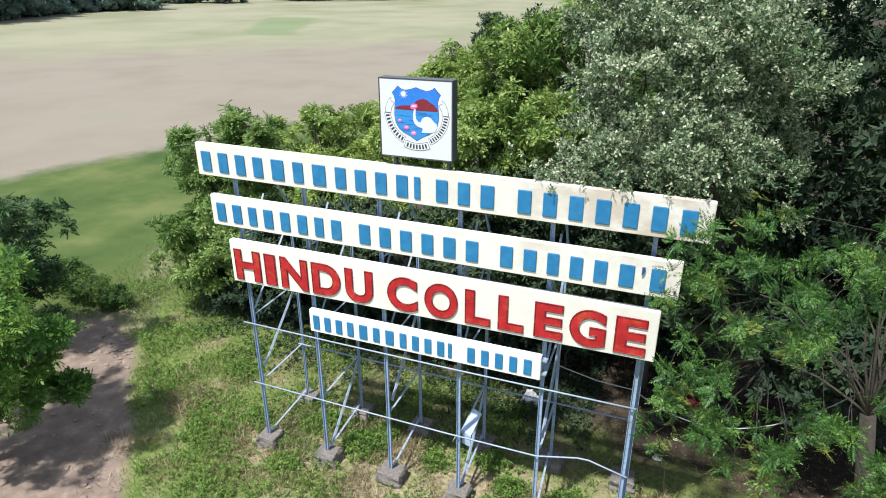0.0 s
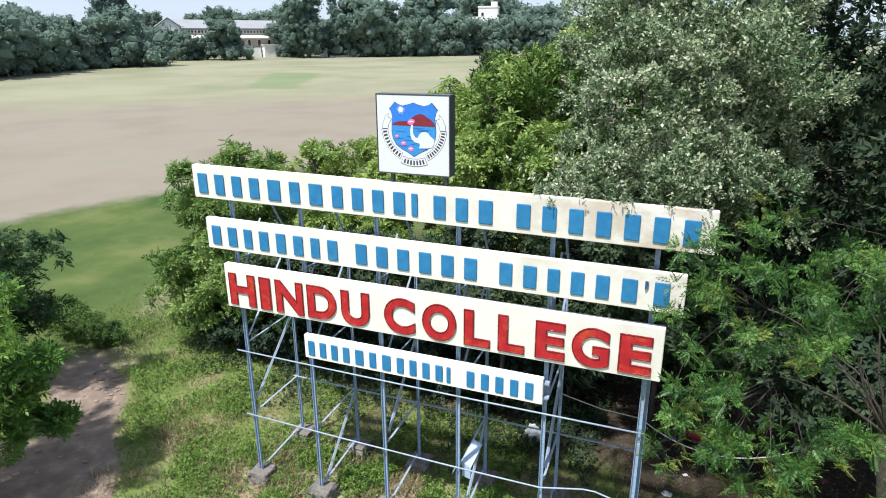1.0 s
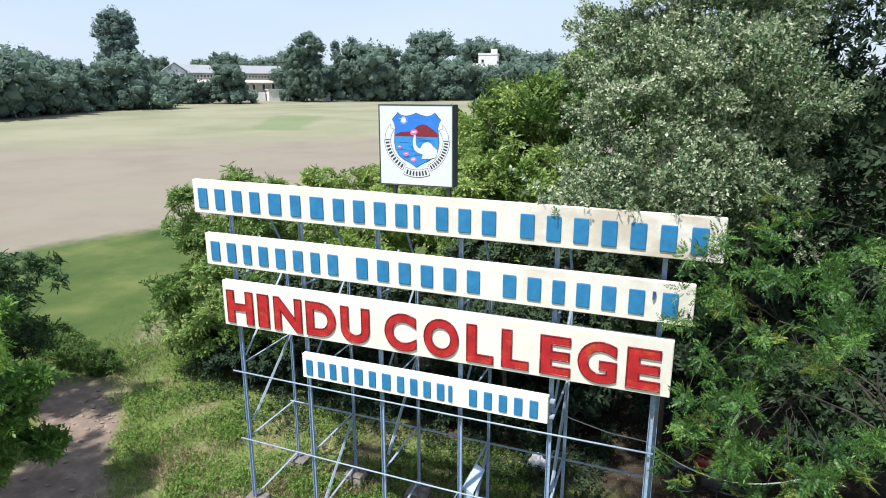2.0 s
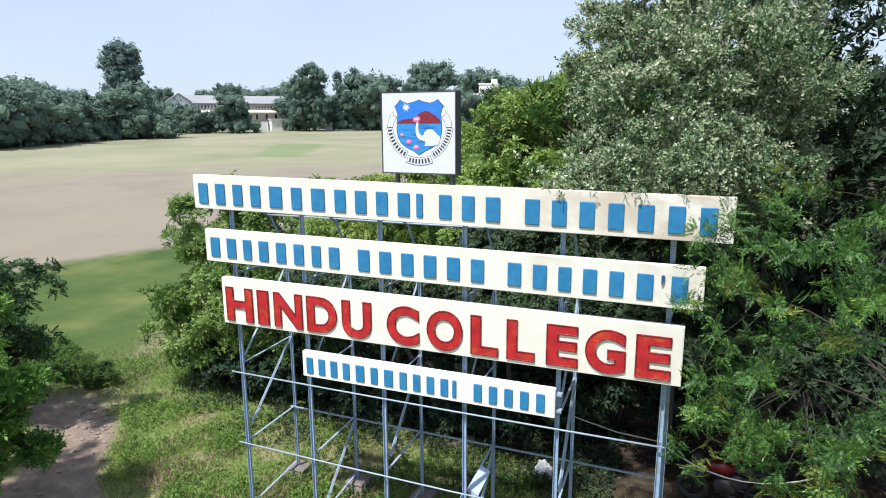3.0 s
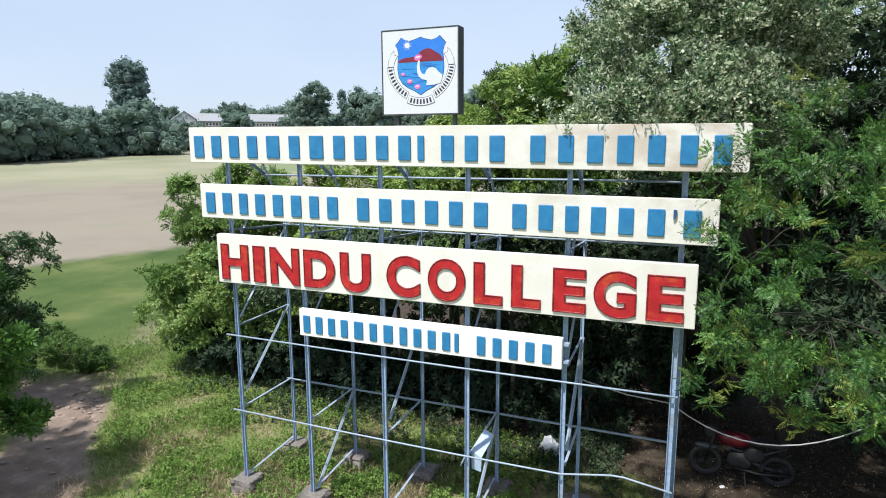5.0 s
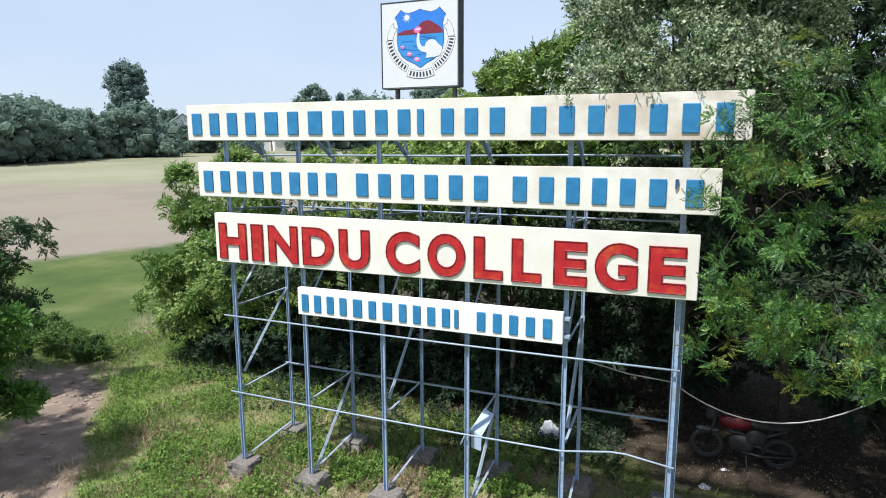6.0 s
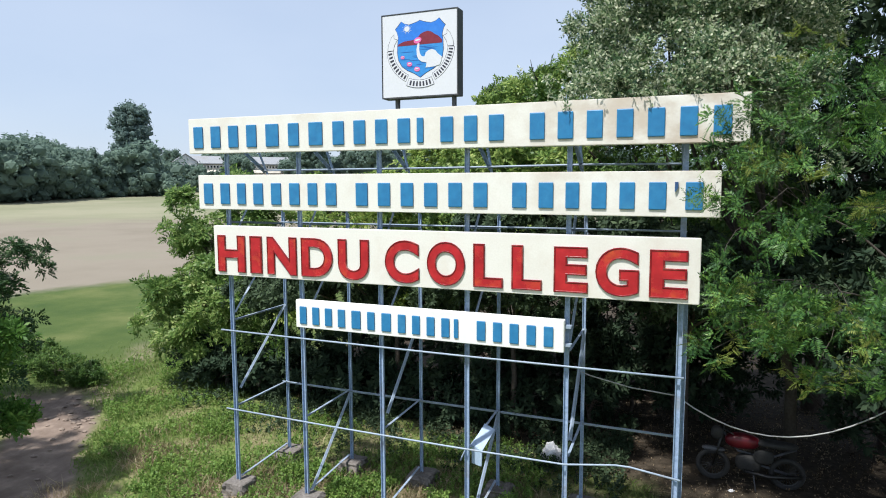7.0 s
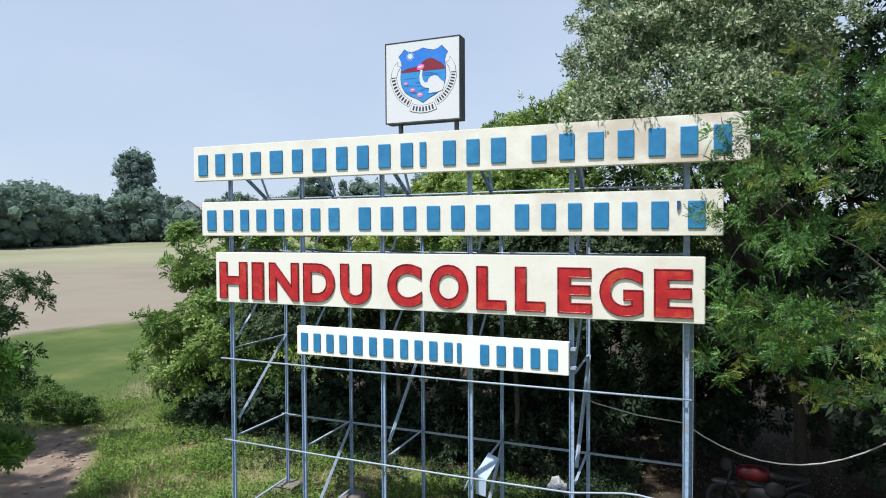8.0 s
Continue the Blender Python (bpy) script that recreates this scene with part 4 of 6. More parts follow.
def grow(places, ways, sizes, kind, rng, variants=6):
    """Sets a spray on every place, pointing its way. Returns all leaves as quads."""
    ways = unit(ways)
    helper = np.where(np.abs(ways[:, 2:3]) < 0.9, [[0, 0, 1.0]], [[1.0, 0, 0]])
    u = unit(np.cross(ways, helper))
    v = np.cross(ways, u)
    a = rng.uniform(0, 2 * math.pi, len(ways))[:, None]
    u, v = u * np.cos(a) + v * np.sin(a), v * np.cos(a) - u * np.sin(a)
    made = []
    pick = rng.integers(0, variants, len(ways))
    for k in range(variants):
        t = spray_template(rng, kind)
        i = np.nonzero(pick == k)[0]
        if not len(i):
            continue
        q = (t[None, :, :, 0:1] * u[i][:, None, None] + t[None, :, :, 1:2] * v[i][:, None, None] + t[None, :, :, 2:3] * ways[i][:, None, None])
        made.append((places[i][:, None, None] + q * sizes[i][:, None, None, None]).reshape(-1, 4, 3))
    return np.concatenate(made)


def clump_centres(masses, spacing, rng):
    """Boughs spread unevenly over rounded masses of foliage: centres, and the ways that they face."""
    centres, ways = [], []
    for cx, cy, cz, rx, ry, rz in masses:
        n = max(6, int(3.2 * (rx * ry + rx * rz + ry * rz) * 1.3 / spacing ** 2))
        d = unit(rng.normal(0, 1, (n, 3)) + [0, 0, 0.18])
        centres.append(np.array([cx, cy, cz]) + d * np.array([rx, ry, rz]) * np.where(rng.random((n, 1)) < 0.14, rng.uniform(1.05, 1.32, (n, 1)), rng.uniform(0.50, 1.02, (n, 1))))
        ways.append(unit(d / np.array([rx, ry, rz])))
    return np.concatenate(centres), np.concatenate(ways)


def foliage(masses, count, spacing, clump, size, kind, rng, lift=0.35):
    centres, ways = clump_centres(masses, spacing, rng)
    i = rng.integers(0, len(centres), count)
    radius = (clump * rng.uniform(0.55, 1.25, len(centres)))[i][:, None]
    d = unit(rng.normal(0, 1, (count, 3)) + ways[i] * 0.55 + [0, 0, 0.25])
    places = centres[i] + d * radius * rng.uniform(0.35, 1.0, (count, 1)) * [1, 1, 0.8]
    face = d * 0.7 + ways[i] * 0.5 + [0, 0, lift] + rng.normal(0, 0.25, (count, 3))
    return grow(places, face, size * rng.uniform(0.7, 1.25, count), kind, rng), centres


def limb(bm, a, b, r0, r1, rng, sag=0.15, sides=6):
    a, b = np.array(a, float), np.array(b, float)
    n, length, bend = 6, np.linalg.norm(b - a), rng.normal(0, 0.22, 3)
    pts = []
    for k in range(n + 1):
        s = k / n
        p = a + (b - a) * s + np.array([0, 0, sag * length * s * (1 - s)]) + bend * length * s * (1 - s) + rng.normal(0, 0.03, 3) * length * s * (1 - s)
        pts.append(tuple(p))
    tube(bm, pts, [r0 + (r1 - r0) * k / n for k in range(n + 1)], sides)


def tree(label, base, trunk_r, fork, masses, count, spacing, clump, size, kind, leaves, seed, branches=9, bark=None, category="tree", group="", lift=0.35, name="tree"):
    """A tree: a tapered trunk, limbs that reach into the boughs, and a crown of separate leaves."""
    rng = np.random.default_rng(seed)
    x, y = base
    g = on_ground(x, y)
    whole = tagged(new(name), label, category, group)
    quads, centres = foliage(masses, count, spacing, clump, size, kind, rng, lift)
    quads = quads[quads[:, :, 2].min(1) > g + 0.03]
    bm = bmesh.new()
    tops = [(x, y, g - 0.1), (x + rng.normal(0, 0.05), y + rng.normal(0, 0.05), g + (fork[2] - g) * 0.5), tuple(fork)]
    tube(bm, tops, [trunk_r * 1.35, trunk_r, trunk_r * 0.8], 10)
    part("trunk", bm, bark or BARK, whole, flat=False)
    order = rng.permutation(len(centres))[:branches]
    for k in order:
        bm = bmesh.new()
        limb(bm, fork, centres[k], trunk_r * 0.55, 0.012, rng)
        for _ in range(3):
            s = rng.uniform(0.45, 0.85)
            p = np.array(fork) + (centres[k] - np.array(fork)) * s + np.array([0, 0, 0.15 * np.linalg.norm(centres[k] - np.array(fork)) * s * (1 - s)])
            limb(bm, p, p + rng.normal(0, 0.5, 3) * clump * 1.6 + (centres[k] - np.array(fork)) * 0.15, trunk_r * 0.2, 0.006, rng, 0.05, 5)
        part("branch", bm, bark or BARK, whole, flat=False)
    quads_object("crown", quads, leaves, whole)
    return whole


# bushy trees behind the sign, the lowest towards the track
tree("bushy light green tree with foliage down to the ground", (-5.0, 6.0), 0.14, (-5.0, 6.0, 1.6),
     [(-5.1, 4.9, 2.6, 0.95, 0.7, 1.25), (-3.8, 4.9, 2.4, 1.2, 0.6, 1.3), (-4.9, 6.0, 4.0, 1.4, 1.1, 1.4), (-4.85, 5.9, 5.55, 0.55, 0.5, 0.50), (-4.2, 6.1, 5.45, 0.5, 0.5, 0.45), (-5.75, 5.1, 5.05, 0.25, 0.3, 0.22), (-6.1, 5.5, 4.2, 0.6, 0.6, 0.7),
      (-5.75, 4.3, 2.2, 0.55, 0.5, 0.9), (-3.7, 5.9, 4.5, 0.9, 0.7, 0.8), (-5.4, 4.2, 1.45, 0.5, 0.4, 0.55), (-4.7, 4.2, 1.5, 0.55, 0.4, 0.5), (-3.9, 4.3, 2.1, 0.8, 0.45, 0.5), (-6.2, 4.8, 2.3, 0.55, 0.5, 0.7)],
     1250, 0.66, 0.34, 1.05, "rosette", LEAF_NEEM, 11, 12, group="bushy trees behind the sign")
tree("light green bushy tree close behind the sign", (-2.6, 7.5), 0.13, (-2.6, 7.5, 2.2),
     [(-2.8, 7.4, 4.1, 1.5, 1.1, 1.05), (-3.0, 7.9, 5.42, 0.65, 0.5, 0.42), (-2.3, 7.9, 5.45, 0.55, 0.5, 0.40), (-3.75, 6.9, 5.0, 0.6, 0.5, 0.42), (-1.8, 6.5, 3.4, 1.4, 0.8, 1.0), (-2.4, 5.8, 2.6, 1.2, 0.6, 0.9)],
     900, 0.66, 0.34, 1.0, "rosette", LEAF_LIME, 12, 10, group="bushy trees behind the sign")
tree("light green bushy tree close behind the sign", (-0.7, 7.9), 0.13, (-0.7, 7.9, 2.2),
     [(-0.9, 7.8, 4.15, 1.4, 1.1, 1.05), (-1.55, 8.6, 5.35, 0.6, 0.5, 0.45), (-0.7, 8.2, 5.55, 0.55, 0.5, 0.42), (0.5, 7.0, 4.9, 1.2, 0.9, 0.9), (0.2, 6.1, 3.2, 1.5, 0.7, 0.9)],
     900, 0.66, 0.34, 1.0, "rosette", LEAF_LIME, 13, 10, group="bushy trees behind the sign")
tree("yellow-green bushy tree beside the emblem box", (3.2, 6.6), 0.15, (3.2, 6.6, 2.4),
     [(3.1, 6.4, 4.9, 1.6, 1.3, 1.6), (2.7, 6.2, 6.1, 0.9, 0.9, 0.5), (4.3, 6.2, 6.2, 0.9, 0.9, 0.7), (3.6, 5.6, 3.8, 1.6, 0.8, 1.0), (1.7, 6.7, 5.2, 0.8, 0.8, 0.8)],
     1150, 0.66, 0.34, 1.0, "rosette", LEAF_OLIVE, 14, 10, group="bushy trees behind the sign")
tree("green broadleaf tree standing behind the bushy trees", (3.6, 9.0), 0.18, (3.6, 9.0, 3.6),
     [(3.7, 8.7, 6.3, 1.7, 1.5, 1.5), (2.95, 8.1, 7.85, 0.7, 0.8, 0.55), (3.75, 8.2, 7.95, 0.7, 0.9, 0.5), (4.8, 8.3, 8.4, 0.8, 1.0, 0.6), (2.4, 8.6, 6.4, 0.9, 1.0, 0.9)],
     1250, 0.68, 0.36, 1.0, "rosette", LEAF_OLIVE, 15, 10, group="bushy trees behind the sign")
tree("dark green round-crowned tree behind the sign", (2.0, 10.4), 0.18, (2.0, 10.4, 3.2),
     [(1.85, 9.9, 7.95, 0.6, 0.6, 0.42), (2.2, 10.2, 6.6, 1.1, 1.0, 1.1)],
     2200, 0.5, 0.36, 1.0, "whorl", LEAF_DARK_SHADED, 16, 8)
tree("light green round-crowned tree behind the sign", (0.6, 9.9), 0.15, (0.6, 9.9, 3.0),
     [(0.95, 9.6, 6.8, 0.9, 0.9, 0.6), (0.2, 9.6, 6.0, 1.0, 1.0, 0.8), (1.6, 9.2, 6.4, 0.9, 0.9, 0.7)],
     750, 0.66, 0.36, 1.0, "rosette", LEAF_LIME, 18, 8, group="bushy trees behind the sign")
tree("leafy green tree in the grove behind the sign", (6.6, 8.4), 0.2, (6.6, 8.4, 3.2),
     [(6.5, 8.0, 5.6, 2.1, 1.5, 2.1), (7.8, 7.6, 4.4, 1.8, 1.3, 1.6), (5.6, 7.6, 7.8, 1.4, 1.3, 1.1)],
     650, 0.75, 0.45, 1.25, "rosette", LEAF_MID, 17, 8)

# the dusty tree that leans over the top board
dusty = tree("tall dusty grey-green small-leaved tree overhanging the sign", (9.5, 4.7), 0.10, (9.0, 4.3, 3.6),
     [(8.1, 3.5, 8.5, 1.5, 1.8, 2.0), (7.2, 1.9, 7.95, 1.3, 1.3, 1.0), (7.3, 0.48, 6.98, 1.4, 0.25, 0.36), (6.35, 0.46, 6.92, 0.8, 0.22, 0.32), (7.3, 1.0, 7.2, 1.3, 0.4, 0.4), (7.7, 3.2, 9.9, 1.4, 1.5, 1.4),
      (8.9, 4.2, 10.2, 1.2, 1.7, 1.6), (8.5, 1.5, 8.1, 1.0, 0.9, 0.9), (8.7, 2.6, 7.7, 0.8, 1.0, 1.1), (6.7, 2.9, 8.6, 1.0, 1.0, 0.9), (8.3, 2.6, 6.6, 1.3, 1.1, 0.8), (5.9, 4.4, 9.0, 0.8, 0.9, 0.8)],
     22000, 0.64, 0.31, 0.98, "small", LEAF_GREY, 21, 11, BARK_SHADED)


def overhanging_twigs(whole):
    """Sparse leafy twigs of the dusty tree that dip over the top board's upper edge."""
    rng = np.random.default_rng(27)
    n = 132
    x = np.concatenate([rng.normal(c, 0.22, n // 6) for c in (5.85, 6.3, 6.75, 7.2, 7.6, 7.95)])
    places = np.stack([x, rng.uniform(-0.10, 0.14, n), 7.04 - 0.02 * x + 0.09 * np.sin(5 * x) + rng.uniform(-0.22, 0.22, n) - 0.05], -1)
    ways = rng.normal(0, 0.5, (n, 3)) + [0, -0.6, 0.25]
    tagged(quads_object("hanging_leaves", grow(places, ways, rng.uniform(0.7, 1.1, n), "small", rng), LEAF_GREY, whole), "pale dusty leaves dipping over the board")


overhanging_twigs(dusty)


def feathery_tree():
    """A tree of compound leaves whose slender boughs hang out towards the open side, some of them yellowing."""
    rng = np.random.default_rng(33)
    whole = tagged(new("tree"), "feathery green tree with drooping yellow-tipped compound leaves beside the sign", "tree")
    base, fork = np.array([11.3, 0.9, on_ground(11.3, 0.9)]), np.array([10.7, 0.3, 3.7])
    bm = bmesh.new()
    tube(bm, [tuple(base - [0, 0, 0.1]), (11.1, 0.7, 1.9), tuple(fork)], [0.18, 0.13, 0.10], 10)
    part("trunk", bm, BARK_SHADED, whole, flat=False)
    boughs = [(7.78, -0.62, 5.42, 0), (7.95, -0.50, 6.15, 0), (8.0, -0.80, 5.85, 0), (7.92, -1.42, 3.85, 1), (7.95, -1.36, 4.30, 0), (7.95, -1.40, 4.75, 0), (8.22, -1.50, 5.25, 0), (8.50, -1.72, 5.02, 0),
              (8.62, -1.75, 5.85, 1), (9.05, -2.45, 4.30, 1), (9.20, -2.35, 4.55, 0), (8.76, -1.66, 3.62, 1), (8.56, -1.95, 4.45, 0), (9.20, -2.35, 6.10, 0), (9.15, -0.95, 6.30, 0), (8.35, -1.45, 4.12, 1), (8.15, -0.70, 6.55, 0), (8.6, -0.9, 6.75, 0)]
    for x in np.arange(8.15, 12.4, 0.52):
        for z in np.arange(3.75, 7.5, 0.44):
            front = -1.35 - 0.75 * min(x - 8.0, 1.5) + 0.25 * max(x - 10.2, 0)
            if rng.random() < (0.78 if x > 9.6 else 0.54) and z < 6.6 + 0.8 * (x - 7.9):
                boughs.append((x + rng.normal(0, 0.15), front + rng.uniform(-0.1, 1.3), z + rng.normal(0, 0.14), int(rng.random() < 0.28)))
    hubs = fork + np.stack([rng.uniform(-1.8, 0.6, 14), rng.uniform(-0.3, 0.8, 14), rng.uniform(0.4, 3.0, 14)], -1)
    twigs = [bmesh.new() for _ in hubs]
    for hub, bm in zip(hubs, twigs):
        limb(bm, fork, hub, 0.022, 0.009, rng, 0.12, 7)
    green, pale = [[], []], [[], []]
    for x, y, z, yellow in boughs:
        tip = np.array([x, y, z])
        k = int(np.argmin(np.linalg.norm(hubs - tip, axis=1)))
        limb(twigs[k], hubs[k] + (tip - hubs[k]) * rng.uniform(0.0, 0.45), tip, 0.006, 0.003, rng, 0.16, 5)
        out = unit(tip - hubs[k])
        for store, n, way in ((green, int(rng.integers(6, 11)) - 3 * yellow, out * 0.8 + [0, -0.1, -0.05]), (pale, 5 * yellow, out * 0.35 + [0, -0.1, -0.75])):
            if n > 0:
                store[0].append(tip - out * rng.uniform(-0.12, 0.42, (n, 1)) + rng.normal(0, 1, (n, 3)) * [0.12, 0.12, 0.08])
                store[1].append(way + rng.normal(0, 0.42, (n, 3)))
    for bm in twigs:
        part("branch", bm, BARK_SHADED, whole, flat=False)
    for name, (places, ways), kind, leaves, label in (("crown", green, "frond", LEAF_FEATHER, ""), ("yellow_leaves", pale, "frond", LEAF_YELLOW, "yellow-green drooping young leaves")):
        places, ways = np.concatenate(places), np.concatenate(ways)
        ob = quads_object(name, grow(places, ways, rng.uniform(0.65, 1.15, len(places)) * (0.8 if label else 1.0), kind, rng, 10), leaves, whole)
        if label:
            tagged(ob, label)


feathery_tree()

# trees added to close the grove and hold light out, mostly in shade-dark leaves
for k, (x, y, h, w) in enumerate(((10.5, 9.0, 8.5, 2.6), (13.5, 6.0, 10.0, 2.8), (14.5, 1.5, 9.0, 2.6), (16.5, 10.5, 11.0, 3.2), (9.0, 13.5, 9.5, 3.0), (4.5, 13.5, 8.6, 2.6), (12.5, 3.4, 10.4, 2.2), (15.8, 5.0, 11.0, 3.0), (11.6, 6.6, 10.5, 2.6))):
    tree("dense green tree added to close the shaded grove", (x, y), 0.2, (x, y, h * 0.35),
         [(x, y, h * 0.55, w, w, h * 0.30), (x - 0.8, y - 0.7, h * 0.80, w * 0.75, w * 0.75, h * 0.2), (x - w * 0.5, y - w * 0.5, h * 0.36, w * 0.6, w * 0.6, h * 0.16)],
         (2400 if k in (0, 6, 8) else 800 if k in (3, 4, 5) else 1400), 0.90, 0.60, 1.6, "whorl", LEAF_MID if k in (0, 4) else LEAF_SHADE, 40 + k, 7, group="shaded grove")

# low trees added close behind the frame to shade it, leaves coloured dark
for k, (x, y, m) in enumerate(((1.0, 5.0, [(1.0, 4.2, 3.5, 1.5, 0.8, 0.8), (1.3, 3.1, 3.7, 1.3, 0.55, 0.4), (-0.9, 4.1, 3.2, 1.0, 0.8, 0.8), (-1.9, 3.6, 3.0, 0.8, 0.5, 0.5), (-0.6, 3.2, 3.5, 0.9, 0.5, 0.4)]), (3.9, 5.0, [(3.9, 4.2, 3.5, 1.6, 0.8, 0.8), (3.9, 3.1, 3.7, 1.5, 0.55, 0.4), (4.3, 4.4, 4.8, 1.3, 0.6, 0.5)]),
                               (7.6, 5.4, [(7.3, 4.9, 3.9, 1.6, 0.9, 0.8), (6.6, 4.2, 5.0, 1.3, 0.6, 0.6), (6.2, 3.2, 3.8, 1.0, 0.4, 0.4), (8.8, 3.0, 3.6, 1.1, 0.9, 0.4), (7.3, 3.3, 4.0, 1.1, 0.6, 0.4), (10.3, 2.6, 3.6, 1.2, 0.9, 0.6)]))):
    tree("low spreading tree added behind the frame, leaves darkened for shade", (x, y), 0.06, (x, y, 2.4), m, 3600 if k == 2 else 2800, 0.52, 0.36, 1.2, "whorl", LEAF_DARK_SHADED, 80 + k, 9, group="low shade trees")

# undergrowth added in darkened leaves, standing in for the grove's shade
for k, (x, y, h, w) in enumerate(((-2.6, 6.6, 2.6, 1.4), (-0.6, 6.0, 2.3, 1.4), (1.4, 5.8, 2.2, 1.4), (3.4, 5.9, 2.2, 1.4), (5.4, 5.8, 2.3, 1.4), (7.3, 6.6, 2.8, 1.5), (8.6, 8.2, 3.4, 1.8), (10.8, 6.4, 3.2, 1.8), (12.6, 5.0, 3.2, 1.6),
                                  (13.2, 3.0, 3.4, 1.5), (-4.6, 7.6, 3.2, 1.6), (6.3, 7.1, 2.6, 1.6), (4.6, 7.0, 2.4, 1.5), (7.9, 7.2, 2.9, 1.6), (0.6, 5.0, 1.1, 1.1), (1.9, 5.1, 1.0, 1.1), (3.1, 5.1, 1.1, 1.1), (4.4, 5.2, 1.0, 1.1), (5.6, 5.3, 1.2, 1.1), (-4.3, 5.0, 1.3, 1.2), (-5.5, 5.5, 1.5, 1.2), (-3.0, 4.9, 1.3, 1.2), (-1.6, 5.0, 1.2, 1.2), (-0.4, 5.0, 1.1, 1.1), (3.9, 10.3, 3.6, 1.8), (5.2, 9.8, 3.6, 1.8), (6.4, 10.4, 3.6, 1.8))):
    tree("leafy undergrowth shrub, leaves darkened for the grove's shade", (x, y), 0.05, (x, y, 0.5), [(x, y, h * 0.5, w * 0.8, w * 0.6, h * 0.42)],
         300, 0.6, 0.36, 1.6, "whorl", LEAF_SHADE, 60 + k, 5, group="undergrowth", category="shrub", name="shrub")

# trees beside the track
tree("leafy green tree with low drooping boughs beside the track", (-5.2, -2.8), 0.15, (-5.0, -2.7, 1.8),
     [(-4.6, -2.5, 3.3, 1.2, 1.0, 1.1), (-3.5, -1.45, 2.95, 0.32, 0.35, 0.2), (-3.45, -2.2, 3.7, 0.4, 0.4, 0.25), (-3.75, -1.15, 1.4, 0.15, 0.2, 0.08), (-4.0, -1.7, 2.2, 0.3, 0.3, 0.15), (-4.2, -1.7, 4.2, 0.6, 0.6, 0.4), (-6.0, -2.0, 3.4, 1.2, 1.2, 1.4), (-3.85, -1.65, 2.65, 0.35, 0.35, 0.3), (-4.25, -1.75, 1.75, 0.5, 0.4, 0.4), (-4.9, -2.0, 1.1, 0.7, 0.6, 0.5), (-4.3, -2.4, 2.3, 0.6, 0.5, 0.5), (-4.4, -2.9, 1.6, 0.7, 0.5, 0.5)],
     1180, 0.60, 0.28, 0.95, "rosette", LEAF_FRESH, 51, 14, group="trees beside the track")
tree("dark green bushy tree beside the track", (-9.0, 0.9), 0.14, (-9.0, 0.9, 1.5),
     [(-8.9, 1.0, 2.6, 1.6, 1.3, 1.4), (-6.95, 1.0, 3.1, 0.5, 0.5, 0.5), (-7.6, 1.2, 3.8, 0.75, 0.7, 0.55), (-8.1, 1.3, 2.2, 0.9, 0.8, 0.9), (-9.4, 1.2, 1.4, 1.6, 1.3, 1.0), (-10.6, 0.6, 2.4, 1.5, 1.4, 1.4)],
     760, 0.66, 0.34, 1.0, "rosette", LEAF_DEEP, 52, 10, group="trees beside the track")

for k, (x, y, h, w) in enumerate(((-9.5, 3.75, 0.80, 1.5), (-8.25, 3.8, 0.60, 1.0), (-10.9, 4.3, 1.0, 1.7))):
    tree("low dark green shrub mound where the track ends", (x, y), 0.03, (x, y, on_ground(x, y) + 0.25), [(x, y, h * 0.4, w * 0.62, w * 0.42, h * 0.42)],
         1400, 0.32, 0.22, 0.85, "small", LEAF_MID, 210 + k, 6, group="shrubs beside the track", category="shrub", name="shrub")


# ---- the far side of the field ----
def lump_template():
    bm = bmesh.new()
    bmesh.ops.create_icosphere(bm, subdivisions=1, radius=1.0)
    bm.verts.ensure_lookup_table()
    vs, fs = np.array([v.co[:] for v in bm.verts]), np.array([[v.index for v in f.verts] for f in bm.faces])
    bm.free()
    return vs, fs


LUMP = lump_template()


def clumps_object(name, centres, radii, quads, material, parent, rng):
    """A far crown in one mesh: dense knots of foliage, and loose tufts of leaves all over them."""
    vs, fs = LUMP
    k, m = len(centres), len(vs)
    bumps = 1 + rng.normal(0, 0.15, (k, m, 1))
    co = centres[:, None] + vs[None] * bumps * radii[:, None, None] * [0.82, 0.82, 0.70]
    faces = (fs[None] + (np.arange(k) * m)[:, None, None]).reshape(-1, 3)
    more = np.arange(4 * len(quads)).reshape(-1, 4) + k * m
    me = bpy.data.meshes.new(name)
    me.from_pydata(np.concatenate([co.reshape(-1, 3), quads.reshape(-1, 3)]).tolist(), [], faces.tolist() + more.tolist())
    me.materials.append(material)
    ob = new(name, me)
    ob.parent = parent
    return ob


